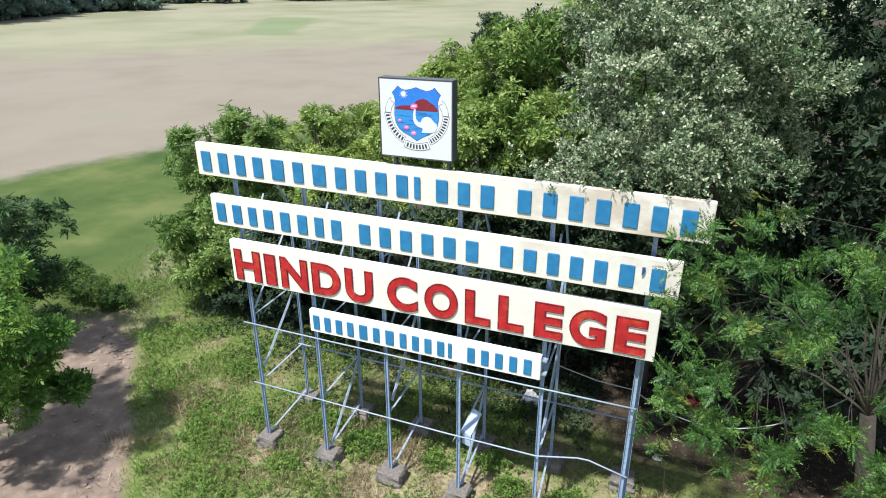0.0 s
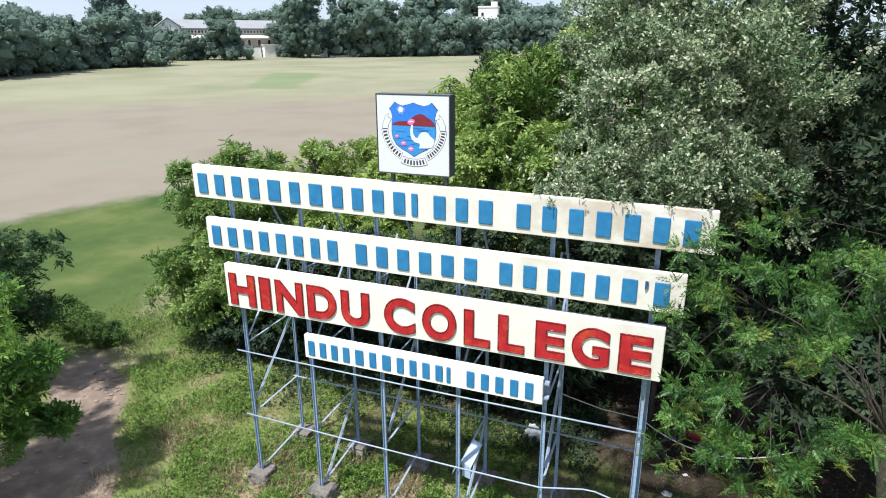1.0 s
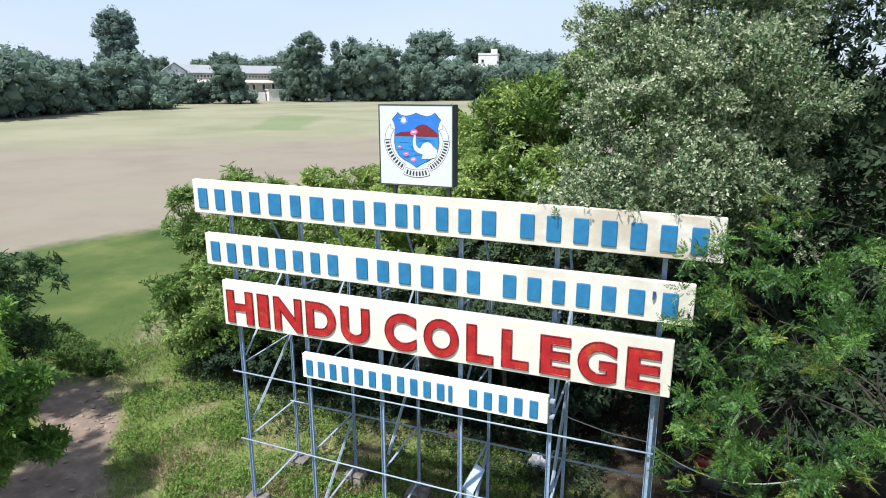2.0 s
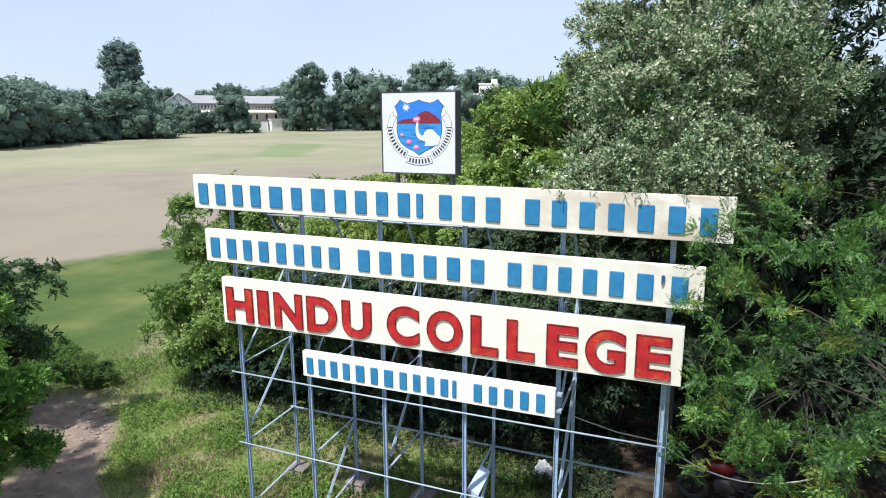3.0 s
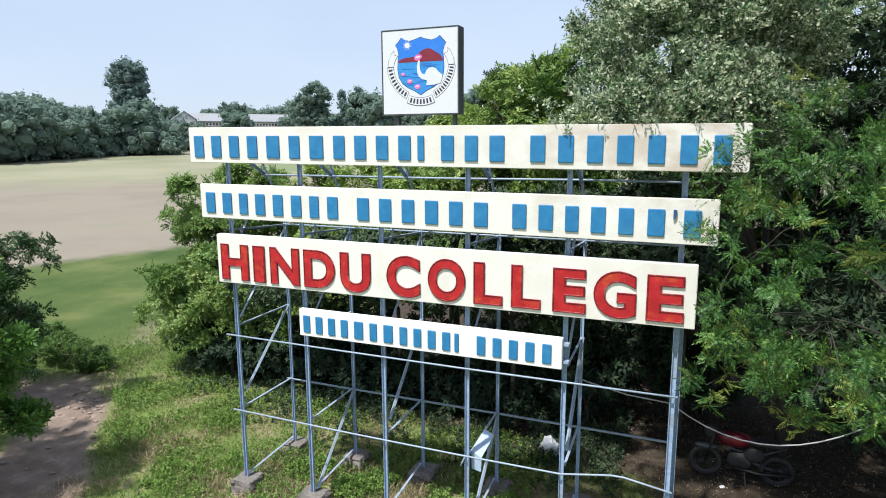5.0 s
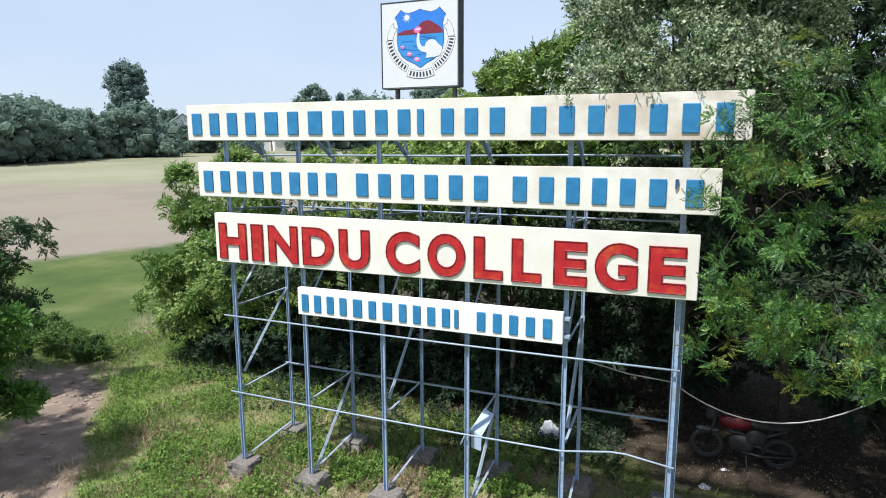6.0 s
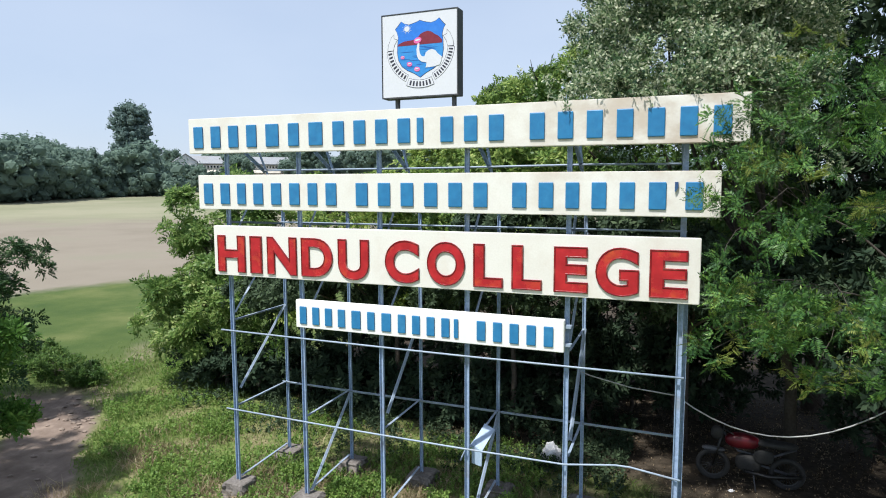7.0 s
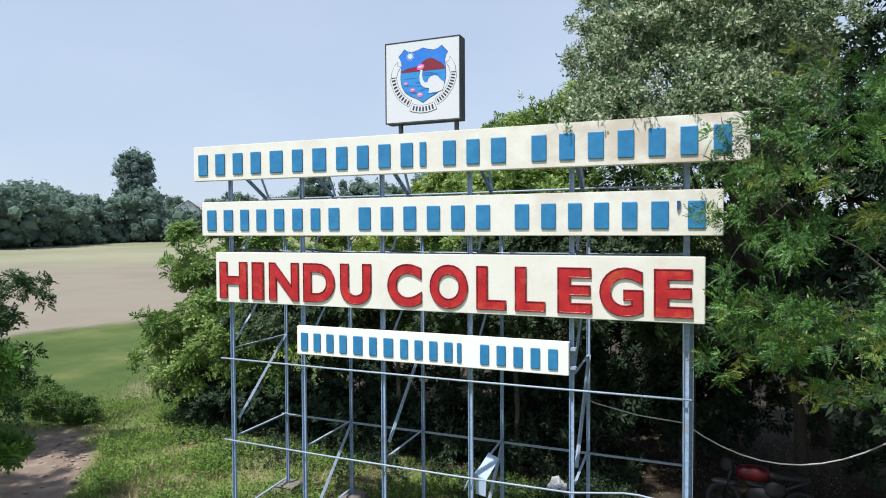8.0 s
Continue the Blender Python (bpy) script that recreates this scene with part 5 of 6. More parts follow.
def far_tree(label, x, y, height, width, leaves, seed, shape="round", group="trees across the field"):
    rng = np.random.default_rng(seed)
    g = on_ground(x, y)
    whole = tagged(new("tree"), label, "tree", group)
    masses = []
    if shape == "tiered":
        for k in range(9):
            f = 0.25 + 0.66 * k / 8
            w = width * (1.08 - 0.30 * k / 8) * rng.uniform(0.90, 1.08)
            masses.append((x + rng.normal(0, 0.06) * width, y, g + height * f, w * 0.46, w * 0.46, height * 0.085))
    elif shape == "column":
        for k in range(4):
            masses.append((x + rng.normal(0, 0.1) * width, y, g + height * (0.25 + 0.2 * k), width * 0.5 * (1.1 - 0.15 * k), width * 0.5, height * 0.16))
    else:
        for k in range(6):
            masses.append((x + rng.uniform(-0.3, 0.3) * width, y + rng.uniform(-0.3, 0.3) * width, g + height * rng.uniform(0.32, 0.76), width * rng.uniform(0.22, 0.36), width * 0.3, height * rng.uniform(0.14, 0.22)))
        masses.append((x, y, g + height * 0.15, width * 0.52, width * 0.42, height * 0.17))
    spacing = {"tiered": 2.0, "column": max(1.3, width * 0.14)}.get(shape, max(1.8, width * 0.155))
    centres, ways = clump_centres(masses, spacing, rng)
    keep = centres[:, 2] > g + 0.5
    centres, ways = centres[keep], ways[keep]
    radii = spacing * rng.uniform(0.42, 0.85, len(centres))
    n = len(centres) * 7
    i = rng.integers(0, len(centres), n)
    d = unit(rng.normal(0, 1, (n, 3)) + ways[i] * 0.6 + [0, 0, 0.25])
    quads = grow(centres[i] + d * radii[i][:, None] * rng.uniform(0.75, 1.12, (n, 1)), d + rng.normal(0, 0.3, (n, 3)), radii[i] * rng.uniform(0.42, 0.75, n), "tuft", rng)
    quads = quads[quads[:, :, 2].min(1) > g]
    bm = bmesh.new()
    tube(bm, [(x, y, g - 0.3), (x, y, g + height * 0.4), (x, y, g + height * 0.62)], [height * 0.013, height * 0.010, height * 0.005], 7)
    part("trunk", bm, BARK, whole, flat=False)
    clumps_object("crown", centres, radii, quads, leaves, whole, rng)


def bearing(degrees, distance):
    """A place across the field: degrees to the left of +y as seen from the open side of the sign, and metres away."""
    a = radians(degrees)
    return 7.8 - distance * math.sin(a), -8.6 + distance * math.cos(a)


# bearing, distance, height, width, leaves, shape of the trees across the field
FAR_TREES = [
    (58.7, 140, 13.5, 13.9, LEAF_FAR_HAZED, 'round'), (56.5, 146, 13.2, 11.8, LEAF_FAR_HAZED, 'round'), (54.6, 152, 14.1, 10.9, LEAF_FAR_HAZED, 'round'), (53.0, 158, 15.2, 10.7, LEAF_FAR_HAZED, 'round'),
    (51.3, 166, 13.4, 9.0, LEAF_FAR_HAZED, 'round'), (49.3, 172, 13.1, 12.4, LEAF_FAR_HAZED, 'round'), (46.8, 176, 12.9, 14.3, LEAF_FAR_HAZED, 'round'), (48.2, 190, 24.4, 11.0, LEAF_PINE_HAZED, 'tiered'),
    (45.3, 262, 16.6, 8.0, LEAF_FAR_HAZED, 'round'), (44.7, 208, 9.5, 9.0, LEAF_FAR_HAZED, 'round'), (42.2, 208, 7.0, 7.0, LEAF_FAR_HAZED, 'round'), (43.4, 204, 8.5, 7.3, LEAF_FAR_HAZED, 'round'), (39.9, 202, 12.4, 11.3, LEAF_FAR_HAZED, 'round'), (40.5, 285, 19.0, 12.8, LEAF_FAR_HAZED, 'round'),
    (38.9, 285, 20.7, 15.4, LEAF_FAR_HAZED, 'round'), (37.1, 290, 16.5, 15.7, LEAF_FAR_HAZED, 'round'), (42.0, 280, 15.9, 10.1, LEAF_FAR_HAZED, 'round'), (33.8, 214, 20.9, 11.9, LEAF_FAR_HAZED, 'column'),
    (35.2, 222, 11.6, 12.0, LEAF_FAR_HAZED, 'round'), (34.7, 262, 20.4, 16.5, LEAF_FAR_HAZED, 'round'), (32.3, 240, 17.8, 10.8, LEAF_FAR_HAZED, 'round'), (31.1, 226, 20.4, 3.3, LEAF_PINE_HAZED, 'column'),
    (29.8, 226, 21.3, 3.7, LEAF_PINE_HAZED, 'column'), (30.5, 222, 12.7, 14.0, LEAF_FAR_HAZED, 'round'), (28.8, 220, 19.0, 18.8, LEAF_FAR_HAZED, 'round'), (25.7, 224, 18.1, 16.1, LEAF_FAR_HAZED, 'round'),
    (22.7, 245, 26.1, 20.9, LEAF_FAR_HAZED, 'round'), (24.5, 218, 12.7, 11.8, LEAF_FAR_HAZED, 'round'), (21.3, 225, 14.9, 16.2, LEAF_FAR_HAZED, 'round'), (18.7, 330, 26.5, 26.7, LEAF_FAR_HAZED, 'round'),
    (16.0, 340, 27.6, 27.5, LEAF_FAR_HAZED, 'round'), (13.7, 300, 21.4, 24.3, LEAF_FAR_HAZED, 'round'), (18.2, 235, 12.2, 19.0, LEAF_FAR_HAZED, 'round'), (14.7, 240, 14.2, 19.4, LEAF_FAR_HAZED, 'round'),
    (10.8, 250, 15.5, 24.8, LEAF_FAR_HAZED, 'round'), (7.0, 250, 16.4, 27.0, LEAF_FAR_HAZED, 'round'), (2.8, 250, 17.2, 27.0, LEAF_FAR_HAZED, 'round'),
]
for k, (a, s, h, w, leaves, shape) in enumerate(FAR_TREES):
    words = {"round": "full round-crowned green tree across the field", "tiered": "tall conifer with tiered boughs, its colour hazed", "column": "narrow upright green tree across the field"}[shape]
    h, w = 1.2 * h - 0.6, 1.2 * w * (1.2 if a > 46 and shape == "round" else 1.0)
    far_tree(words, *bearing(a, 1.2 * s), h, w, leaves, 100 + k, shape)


def hedge():
    """The unbroken low scrub along the far edge of the field, and the woods behind it."""
    rng = np.random.default_rng(77)
    n = 9000
    a = np.radians(rng.uniform(-30, 75, n))
    deg = np.degrees(a)
    edge = np.interp(deg, [-30, 20, 30, 36, 45, 51, 57, 75], [288, 278, 271, 278, 250, 216, 180, 168])
    back = rng.random(n) < 0.55
    s = np.where(back, edge + rng.uniform(60, 170, n), edge + rng.uniform(0, 16, n))
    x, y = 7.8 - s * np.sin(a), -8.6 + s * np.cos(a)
    top = np.where(back, 11.5, 5.4 + 2.2 * np.sin(deg * 2.1) + 1.3 * np.sin(deg * 5.3)) * rng.uniform(0.1, 1, n)
    open_front = (~back) & (deg > 34.6) & (deg < 46)
    top = np.where(open_front, top * 0.42, top)
    places = np.stack([x, y, ground_height(x, y) + np.clip(top, 0.2, None)], -1)
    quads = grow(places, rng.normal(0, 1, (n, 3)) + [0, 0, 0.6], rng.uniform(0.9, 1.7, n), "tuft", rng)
    tagged(quads_object("scrub", quads, LEAF_FAR_HAZED), "low green scrub and woods along the field's far edge", "scrub", kind="stuff")


hedge()


# ---- buildings across the field ----
def window_part(house, m, x, z, w, h, y):
    """A recessed dark window with a pale frame, on the wall y of a house."""
    bm = bmesh.new()
    for a, b, c, d in ((x, x + w, z, z + 0.15), (x, x + w, z + h - 0.15, z + h), (x, x + 0.15, z + 0.15, z + h - 0.15), (x + w - 0.15, x + w, z + 0.15, z + h - 0.15)):
        box(bm, a, b, y - 0.12, y + 0.1, c, d)
    bm.transform(m)
    frame_ob = part("window", bm, WALL_WHITE, house)
    bm = bmesh.new()
    box(bm, x + 0.15, x + w - 0.15, y - 0.03, y + 0.02, z + 0.15, z + h - 0.15)
    bm.transform(m)
    part("pane", bm, GLASS_DARK, frame_ob)


def long_hall():
    """A long hall with a clerestory under its eaves, a lean-to along the front and a white gabled wing."""
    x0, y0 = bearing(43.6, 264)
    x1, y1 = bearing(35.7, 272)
    length = math.hypot(x1 - x0, y1 - y0) / 1.2
    g = on_ground((x0 + x1) / 2, (y0 + y1) / 2) - 0.4
    m = Matrix.Translation((x0, y0, g)) @ Matrix.Rotation(math.atan2(y1 - y0, x1 - x0), 4, "Z") @ Matrix.Scale(1.2, 4)
    hall = tagged(new("long_hall"), "long pale hall with a grey roof and white gabled wing", "building")
    bm = bmesh.new()
    box(bm, 0, length, 0, 9, 0, 9.2)
    bm.transform(m)
    part("wall", bm, WALL_CREAM, hall)
    bm = bmesh.new()
    for a, b in ((-0.6, 4.5), (9.6, 4.5)):
        vs = [bm.verts.new(p) for p in ((-0.5, a, 9.0), (length + 0.5, a, 9.0), (length + 0.5, b, 11.6), (-0.5, b, 11.6), (-0.5, a, 9.25), (length + 0.5, a, 9.25), (length + 0.5, b, 11.85), (-0.5, b, 11.85))]
        for f in ((0, 1, 2, 3), (7, 6, 5, 4), (0, 4, 5, 1), (1, 5, 6, 2), (2, 6, 7, 3), (3, 7, 4, 0)):
            bm.faces.new([vs[k] for k in f])
    bmesh.ops.recalc_face_normals(bm, faces=bm.faces[:])
    bm.transform(m)
    part("roof", bm, ROOF, hall, "grey sheet roof")
    n = 30
    for k in range(n):
        window_part(hall, m, 0.8 + k * (length - 1.2) / n, 7.7, 0.85, 1.0, -0.02)
    for k in range(9):
        window_part(hall, m, 1.6 + k * (length - 2.5) / 9, 3.7, 1.2, 2.2, -0.02)
    bm = bmesh.new()
    box(bm, 1, length - 7, -2.5, -0.05, 0, 3.3)
    bm.transform(m)
    part("lean_to", bm, WALL_WHITE, hall, "low whitewashed lean-to")
    bm = bmesh.new()
    rim = [bm.verts.new(p) for p in ((0.7, -0.05, 7.3), (length, -0.05, 7.3), (length, -2.2, 6.3), (0.7, -2.2, 6.3), (0.7, -0.05, 7.1), (length, -0.05, 7.1), (length, -2.2, 6.1), (0.7, -2.2, 6.1))]
    for f in ((0, 1, 2, 3), (7, 6, 5, 4), (0, 4, 5, 1), (1, 5, 6, 2), (2, 6, 7, 3), (3, 7, 4, 0)):
        bm.faces.new([rim[k] for k in f])
    bmesh.ops.recalc_face_normals(bm, faces=bm.faces[:])
    bm.transform(m)
    part("awning", bm, WALL_CREAM, hall, "pale sloping awning")
    bm = bmesh.new()
    box(bm, length - 6.5, length - 0.5, -5, -0.05, 0, 4.0)
    box(bm, length - 6.8, length - 0.2, -5.3, -0.051, 4.0, 4.25)
    bm.transform(m)
    porch = part("porch", bm, WALL_WHITE, hall, "white porch block")
    bm = bmesh.new()
    box(bm, length - 2.4, length - 1.3, -5.06, -4.9, 0.3, 2.8)
    bm.transform(m)
    part("door", bm, GLASS_DARK, porch)
    # gabled wing
    bm = bmesh.new()
    outline = [(-6.0, 0), (0.6, 0), (0.6, 9.6), (-2.7, 11.9), (-6.0, 9.6)]
    plate(bm, outline, -1.5, 1.0)
    bm.transform(m)
    wing = part("wing", bm, WALL_WHITE, hall, "white gabled wing")
    for x in (-4.8, -2.7, -0.6):
        bm = bmesh.new()
        box(bm, x - 0.5, x + 0.5, -1.56, -1.4, 7.6, 8.8)
        bm.transform(m)
        part("vent", bm, GLASS_DARK, wing)
    for a, b in (((-6.4, 9.4), (-2.7, 11.98)), ((1.0, 9.4), (-2.7, 11.98))):
        bm = bmesh.new()
        plate(bm, [a, b, (b[0], b[1] + 0.3), (a[0], a[1] + 0.3)], -1.8, 1.2)
        bm.transform(m)
        part("wing_roof", bm, ROOF, wing)


def white_block():
    """A white four-storey block rising above the trees."""
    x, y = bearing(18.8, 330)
    g = on_ground(x, y) - 0.3
    m = Matrix.Translation((x, y, g)) @ Matrix.Rotation(radians(12), 4, "Z")
    house = tagged(new("white_apartment_block"), "white four-storey block with a flat parapet roof above the trees", "building")
    bm = bmesh.new()
    box(bm, 0, 9.6, 0, 9, 0, 20.5)
    bm.transform(m)
    part("wall", bm, WALL_WHITE, house)
    bm = bmesh.new()
    box(bm, -0.2, 9.8, -0.2, 9.2, 20.5, 21.3)
    box(bm, 6.0, 9.0, 3, 7, 21.3, 23.4)
    bm.transform(m)
    part("parapet", bm, WALL_WHITE, house)
    for k in range(4):
        for j in range(1):
            window_part(house, m, 1.4 + 3.0 * j, 2.2 + 4.8 * k, 1.5, 1.8, -0.02)
    bm = bmesh.new()
    box(bm, -6, -0.3, 2, 9, 0, 16.5)
    bm.transform(m)
    part("low_wing", bm, WALL_WHITE, house)


def boundary_wall(a, s, length, h, label):
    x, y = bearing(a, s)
    g = on_ground(x, y)
    m = Matrix.Translation((x, y, g)) @ Matrix.Rotation(radians(a), 4, "Z")
    bm = bmesh.new()
    box(bm, 0, length, 0, 0.3, -0.3, h, 0.03)
    box(bm, -0.05, length + 0.05, -0.05, 0.35, h, h + 0.12)
    bm.transform(m)
    tagged(part("boundary_wall", bm, WALL_WHITE), label, "wall")


long_hall()
white_block()
boundary_wall(32.4, 263, 2.9, 3.2, "short whitewashed wall at the field's edge")
boundary_wall(31.6, 260, 10.8, 0.5, "low whitewashed kerb wall at the field's edge")
boundary_wall(46.4, 240, 6.0, 0.5, "low whitewashed kerb wall at the field's edge")


# ---- grass and weeds ----
def track_offset(x, y):
    along = -0.69 * (x + 4.35) + 0.73 * (y + 0.75)
    f = np.clip((along - 2) / 4, 0, 1)
    return np.abs(0.73 * (x + 4.3) + 0.69 * (y + 0.68) + 0.7 * f * f * (3 - 2 * f)), along


def under_tree(x, y):
    return ((x + 4.9) / 2.3) ** 2 + ((y + 2.0) / 1.7) ** 2 < 0.95


def patchy(x, y, k):
    return np.sin(k * x + 1.3 * np.sin(0.7 * k * y)) * np.sin(0.8 * k * y + 1.7 * np.sin(0.6 * k * x))


def grass():
    rng = np.random.default_rng(91)
    n = 190000
    x, y = rng.uniform(-12, 11.5, n), rng.uniform(-7.0, 13, n)
    off, along = track_offset(x, y)
    bare = (off < 1.0 + 0.25 * patchy(x, y, 2.0)) & (along < 5.2 + 0.5 * patchy(x, y, 1.1))
    shade = (y > 4.9 - 0.28 * x + 0.5 * patchy(x, y, 1.2)) & (x > -3.5)
    keep = ~bare & ~shade & (rng.random(n) < 0.62 + 0.38 * patchy(x, y, 1.7)) & (rng.random(n) < np.clip((x + 11.5) / 4, 0, 1)) & (rng.random(n) < np.clip((13 - y) / 5, 0, 1)) & (rng.random(n) < np.clip((y + 7) / 4, 0, 1))
    keep &= ~under_tree(x, y)
    keep &= rng.random(n) < np.where((x > -0.9) & (y > -0.6), 0.5, 1.0)
    x, y = x[keep], y[keep]
    n = len(x)
    h = rng.uniform(0.05, 0.15, n) * (1 + 0.5 * patchy(x, y, 0.9))
    lean = rng.normal(0, 0.55, (n, 2)) * h[:, None]
    base = np.stack([x, y, ground_height(x, y) - 0.01], -1)
    a = rng.uniform(0, 2 * math.pi, n)
    w = np.stack([np.cos(a), np.sin(a), np.zeros(n)], -1) * rng.uniform(0.006, 0.013, n)[:, None]
    tip = base + np.concatenate([lean, h[:, None]], 1)
    mid = base + np.concatenate([lean * 0.35, h[:, None] * 0.6], 1)
    quads = np.stack([base - w * 0.6, mid + w, tip, mid - w], 1)
    tagged(quads_object("grass", quads, GRASS), "patchy green and straw-coloured grass", "grass", kind="stuff")


def weeds():
    rng = np.random.default_rng(92)
    n = 27000
    x, y = rng.uniform(-9, 9.5, n), rng.uniform(-4.0, 6.5, n)
    off, along = track_offset(x, y)
    bare = ((off < 1.15) & (along < 6)) | under_tree(x, y)
    keep = ~bare & (patchy(x, y, 1.5) + rng.normal(0, 0.25, n) > np.where((x > -0.9) & (y > -0.5) & (y < 1.2), 0.30, 0.10)) & ~((y > 4.0) & (x > -3)) & ~((y > 1.9) & (x > 5.2))
    x, y = x[keep], y[keep]
    n = len(x)
    places = np.stack([x, y, ground_height(x, y) + rng.uniform(0.02, 0.16, n)], -1)
    ways = rng.normal(0, 0.35, (n, 3)) + [0, 0, 1.0]
    quads = grow(places, ways, rng.uniform(0.58, 1.08, n), "small", rng)
    tagged(quads_object("weeds", quads, WEED), "low bright green weeds growing in patches", "weeds", kind="stuff")


def ground_cover():
    """Low plants creeping from under the trees towards the frame, coloured dark for shade."""
    rng = np.random.default_rng(99)
    n = 9000
    x, y = rng.uniform(-5.6, 6.6, n), rng.uniform(2.0, 6.0, n)
    edge = 4.5 - 0.18 * x + 0.7 * patchy(x, y, 1.3)
    keep = (rng.random(n) < np.clip((y - edge + 2.4) / 2.4, 0, 1) ** 1.6) & (patchy(x + 2, y, 2.6) + rng.normal(0, 0.4, n) > -0.25)
    x, y = x[keep], y[keep]
    n = len(x)
    places = np.stack([x, y, ground_height(x, y) + rng.uniform(0.02, 0.10, n) + 0.28 * rng.random(n) * np.clip((y - 3.2) / 2, 0, 1)], -1)
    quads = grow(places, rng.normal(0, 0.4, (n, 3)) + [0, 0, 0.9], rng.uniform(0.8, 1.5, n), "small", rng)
    tagged(quads_object("ground_cover", quads, LEAF_DARK_SHADED), "low plants behind the frame, coloured dark for the shade there", "ground cover", kind="stuff")


def weed_clumps():
    """Taller soft green weeds in clumps round the footings."""
    rng = np.random.default_rng(95)
    for cx, cy, r, n in ((2.15, 0.85, 0.55, 420), (2.45, 1.35, 0.35, 180), (1.15, 1.25, 0.4, 170), (5.25, 0.05, 0.45, 260), (5.5, 0.75, 0.4, 200), (-0.55, 0.75, 0.5, 200), (0.75, 1.0, 0.3, 140), (4.95, 1.35, 0.35, 150),
                         (3.75, 0.95, 0.35, 140), (-1.3, 0.2, 0.7, 240), (0.85, -0.35, 0.4, 150), (6.6, 0.9, 0.4, 150), (-2.2, 2.2, 0.6, 220)):
        a, d = rng.uniform(0, 2 * math.pi, n), r * np.sqrt(rng.random(n)) * rng.uniform(0.6, 1.3, n)
        x, y = cx + d * np.cos(a), cy + d * np.sin(a) * 0.8
        z = ground_height(x, y) + rng.uniform(0.03, 0.30, n) * np.clip(1.25 - d / r, 0.15, 1)
        quads = grow(np.stack([x, y, z], -1), rng.normal(0, 0.4, (n, 3)) + [0, 0, 0.9], rng.uniform(0.6, 1.15, n), "small", rng, 3)
        tagged(quads_object("weed_clump", quads, WEED), "clump of soft bright green weeds near the footings", "weeds", "weed clumps round the footings", "stuff")


def grass_tufts():
    """Long soft grass in low mounds along the edge of the track."""
    rng = np.random.default_rng(96)
    for cx, cy, rx, n in ((-7.3, 3.9, 0.9, 700), (-4.5, 1.25, 0.75, 560), (-3.7, 0.4, 0.75, 560)):
        a, d = rng.uniform(0, 2 * math.pi, n), np.sqrt(rng.random(n))
        along, off = rx * d * np.cos(a), 0.42 * d * np.sin(a)
        x, y = cx - 0.69 * along + 0.73 * off, cy + 0.73 * along + 0.69 * off
        h = rng.uniform(0.07, 0.20, n) * np.clip(1.1 - d, 0.25, 1)
        lean = rng.normal(0, 0.6, (n, 2)) * h[:, None]
        base = np.stack([x, y, ground_height(x, y) - 0.01], -1)
        w = np.stack([np.cos(a * 5), np.sin(a * 5), np.zeros(n)], -1) * rng.uniform(0.008, 0.016, n)[:, None]
        tip, mid = base + np.concatenate([lean, h[:, None]], 1), base + np.concatenate([lean * 0.35, h[:, None] * 0.6], 1)
        tagged(quads_object("grass_tuft", np.stack([base - w * 0.6, mid + w, tip, mid - w], 1), GRASS), "low mound of long dark green grass beside the track", "grass", "grass tufts beside the track", "stuff")


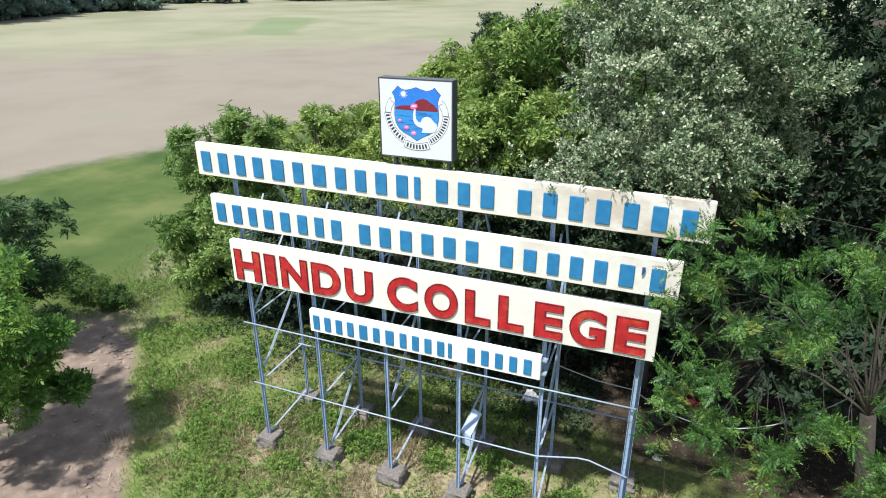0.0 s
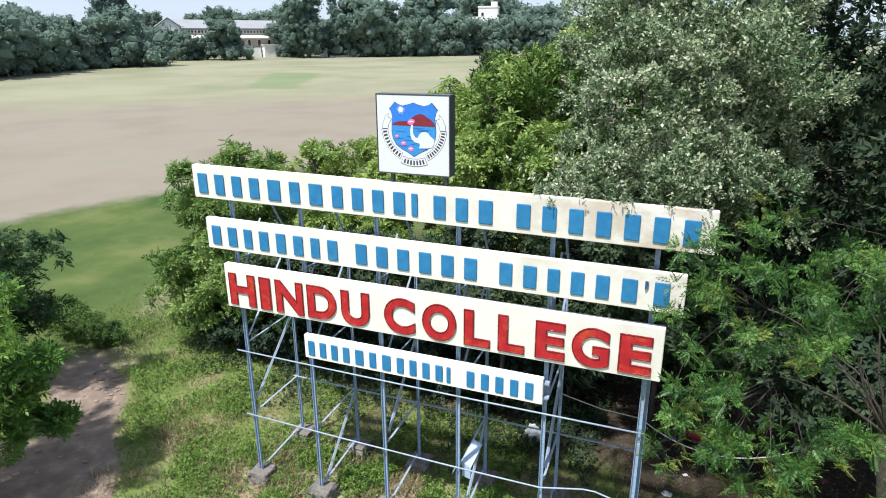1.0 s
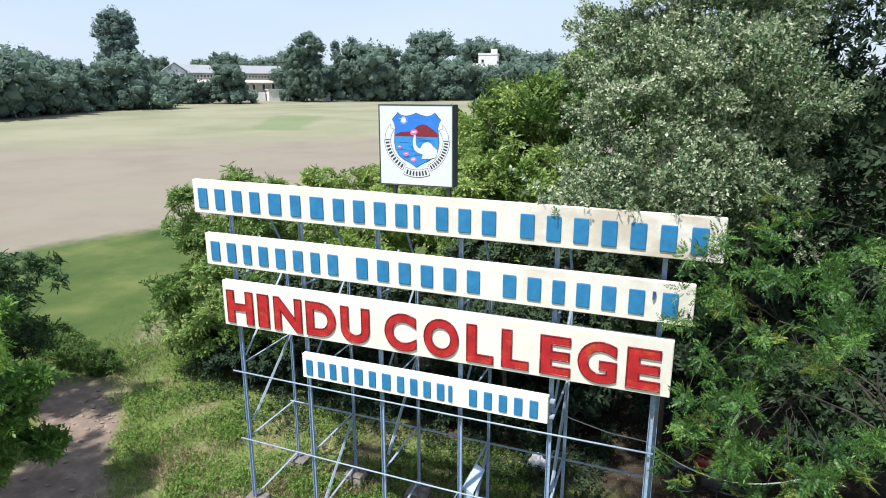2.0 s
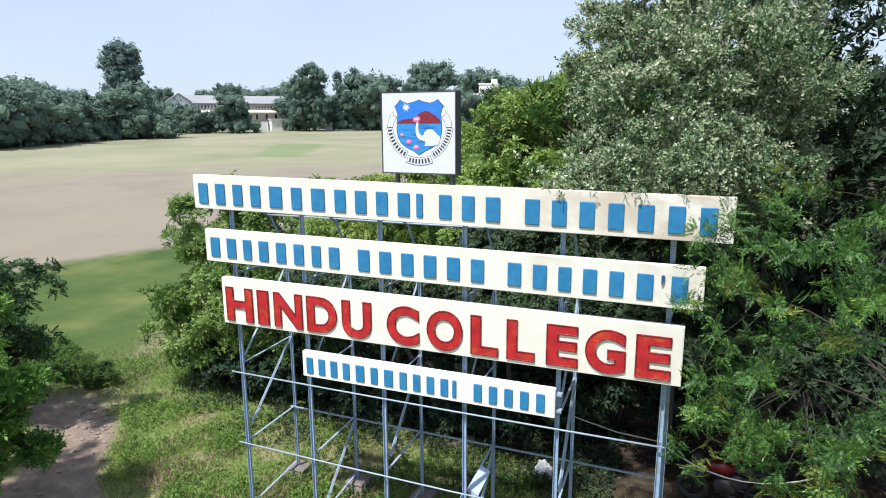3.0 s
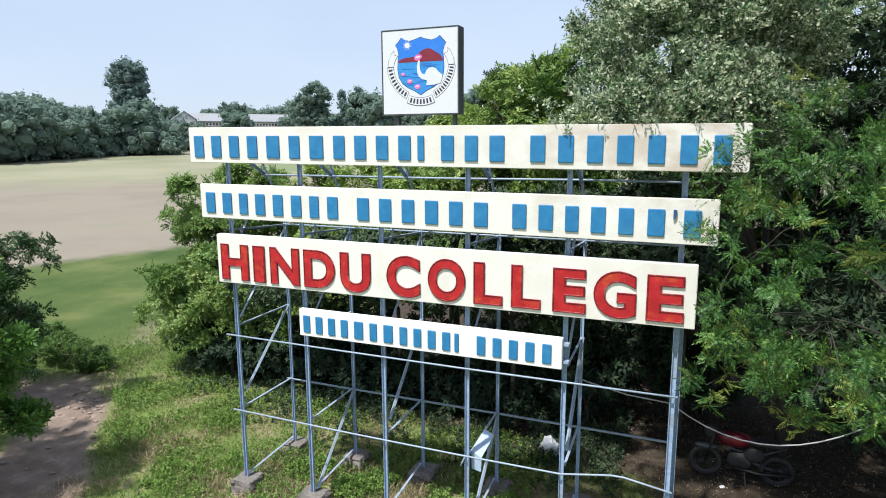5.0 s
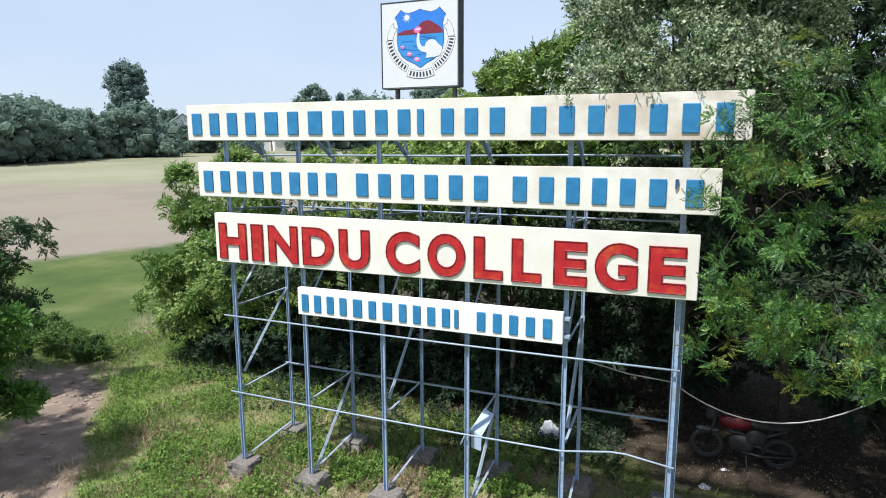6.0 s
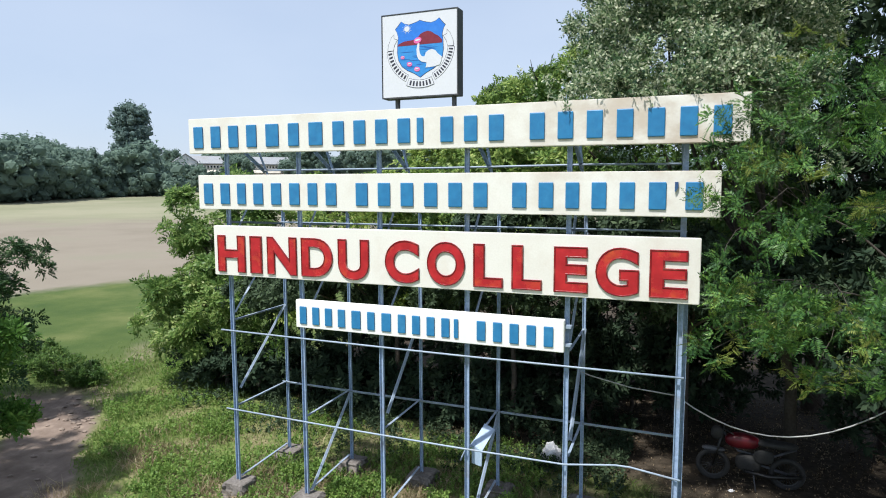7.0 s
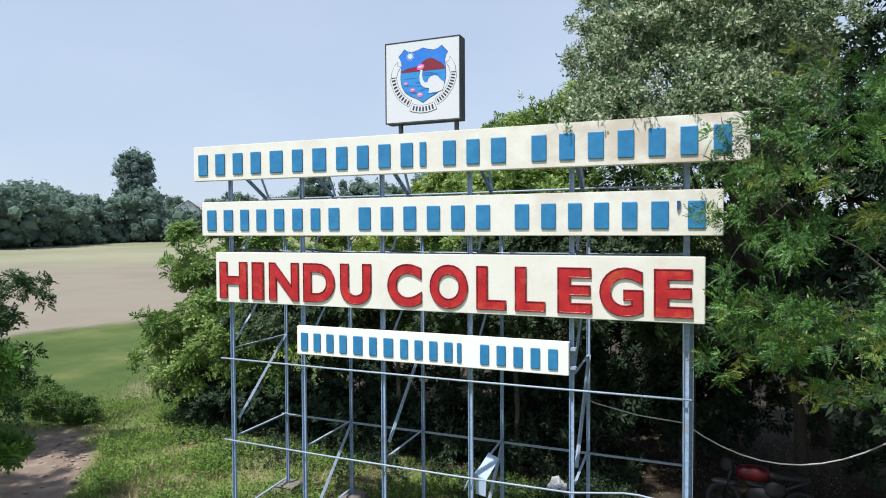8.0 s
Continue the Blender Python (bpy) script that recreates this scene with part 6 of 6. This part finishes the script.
def dry_grass():
    """Straw-coloured dead blades, thickest round the footings."""
    rng = np.random.default_rng(97)
    n = 36000
    x, y = rng.uniform(-3.5, 8.5, n), rng.normal(0.35, 1.0, n)
    keep = (patchy(x, y, 2.3) + 0.35 * patchy(x + 4, y, 5.1) + rng.normal(0, 0.2, n) > 0.15) & (y > -4) & (y < 3.2)
    x, y = x[keep], y[keep]
    n = len(x)
    h, a = rng.uniform(0.06, 0.22, n), rng.uniform(0, 2 * math.pi, n)
    lean = rng.normal(0, 0.75, (n, 2)) * h[:, None]
    base = np.stack([x, y, ground_height(x, y) - 0.01], -1)
    w = np.stack([np.cos(a), np.sin(a), np.zeros(n)], -1) * rng.uniform(0.005, 0.010, n)[:, None]
    tip, mid = base + np.concatenate([lean, h[:, None]], 1), base + np.concatenate([lean * 0.35, h[:, None] * 0.6], 1)
    tagged(quads_object("dry_grass", np.stack([base - w * 0.6, mid + w, tip, mid - w], 1), STRAW), "dead straw-coloured grass round the footings", "grass", kind="stuff")


def litter():
    rng = np.random.default_rng(93)
    n = 7000
    x, y = rng.uniform(-3, 12, n), rng.uniform(1.5, 9, n)
    base = np.stack([x, y, ground_height(x, y) + rng.uniform(0.006, 0.03, n)], -1)
    quads = grow(base, rng.normal(0, 0.5, (n, 3)) + [0, 0, 1], rng.uniform(0.5, 0.9, n), "small", rng, 3)[::4]
    tagged(quads_object("leaf_litter", quads, LITTER), "dry brown fallen leaves under the trees", "leaf litter", kind="stuff")


LITTER = leaf_material("dry_fallen_leaves", [(0.05, (0.07, 0.05, 0.03)), (0.5, (0.16, 0.115, 0.07)), (0.9, (0.30, 0.24, 0.16)), (1.0, (0.5, 0.46, 0.38))], 0.1, 0.8, 1.0)
STRAW = leaf_material("dead_straw", [(0.05, (0.17, 0.13, 0.075)), (0.5, (0.31, 0.25, 0.15)), (1.0, (0.48, 0.41, 0.27))], 0.35, 0.7, 1.0)
grass()
dry_grass()
weeds()
ground_cover()
weed_clumps()
grass_tufts()
litter()


def clods():
    """Dry lumps of earth and small stones scattered over the track."""
    rng = np.random.default_rng(98)
    bm = bmesh.new()
    for _ in range(100):
        along, off = rng.uniform(-3.0, 5.6), rng.normal(0.25, 0.5)
        if rng.random() < 0.5:
            along, off = rng.normal(3.2, 1.0), rng.normal(0.45, 0.25)
        x, y = -4.3 - 0.69 * along + 0.73 * off, -0.68 + 0.73 * along + 0.69 * off
        r = rng.uniform(0.025, 0.075)
        for v in bmesh.ops.create_icosphere(bm, subdivisions=1, radius=1.0)["verts"]:
            k = r * (1 + rng.uniform(-0.28, 0.28))
            v.co = (x + v.co.x * k * 1.3, y + v.co.y * k, on_ground(x, y) + r * 0.25 + v.co.z * k * 0.45)
    tagged(part("earth_clods", bm, CLOD), "dry lumps of pale earth scattered on the track", "clods", kind="stuff")


CLOD = surface("dry_earth_lumps", (0.27, 0.21, 0.17), (0.18, 0.138, 0.112), (0.13, 0.10, 0.08), 0.95, 14, 3, 0.5, 0.5)
clods()
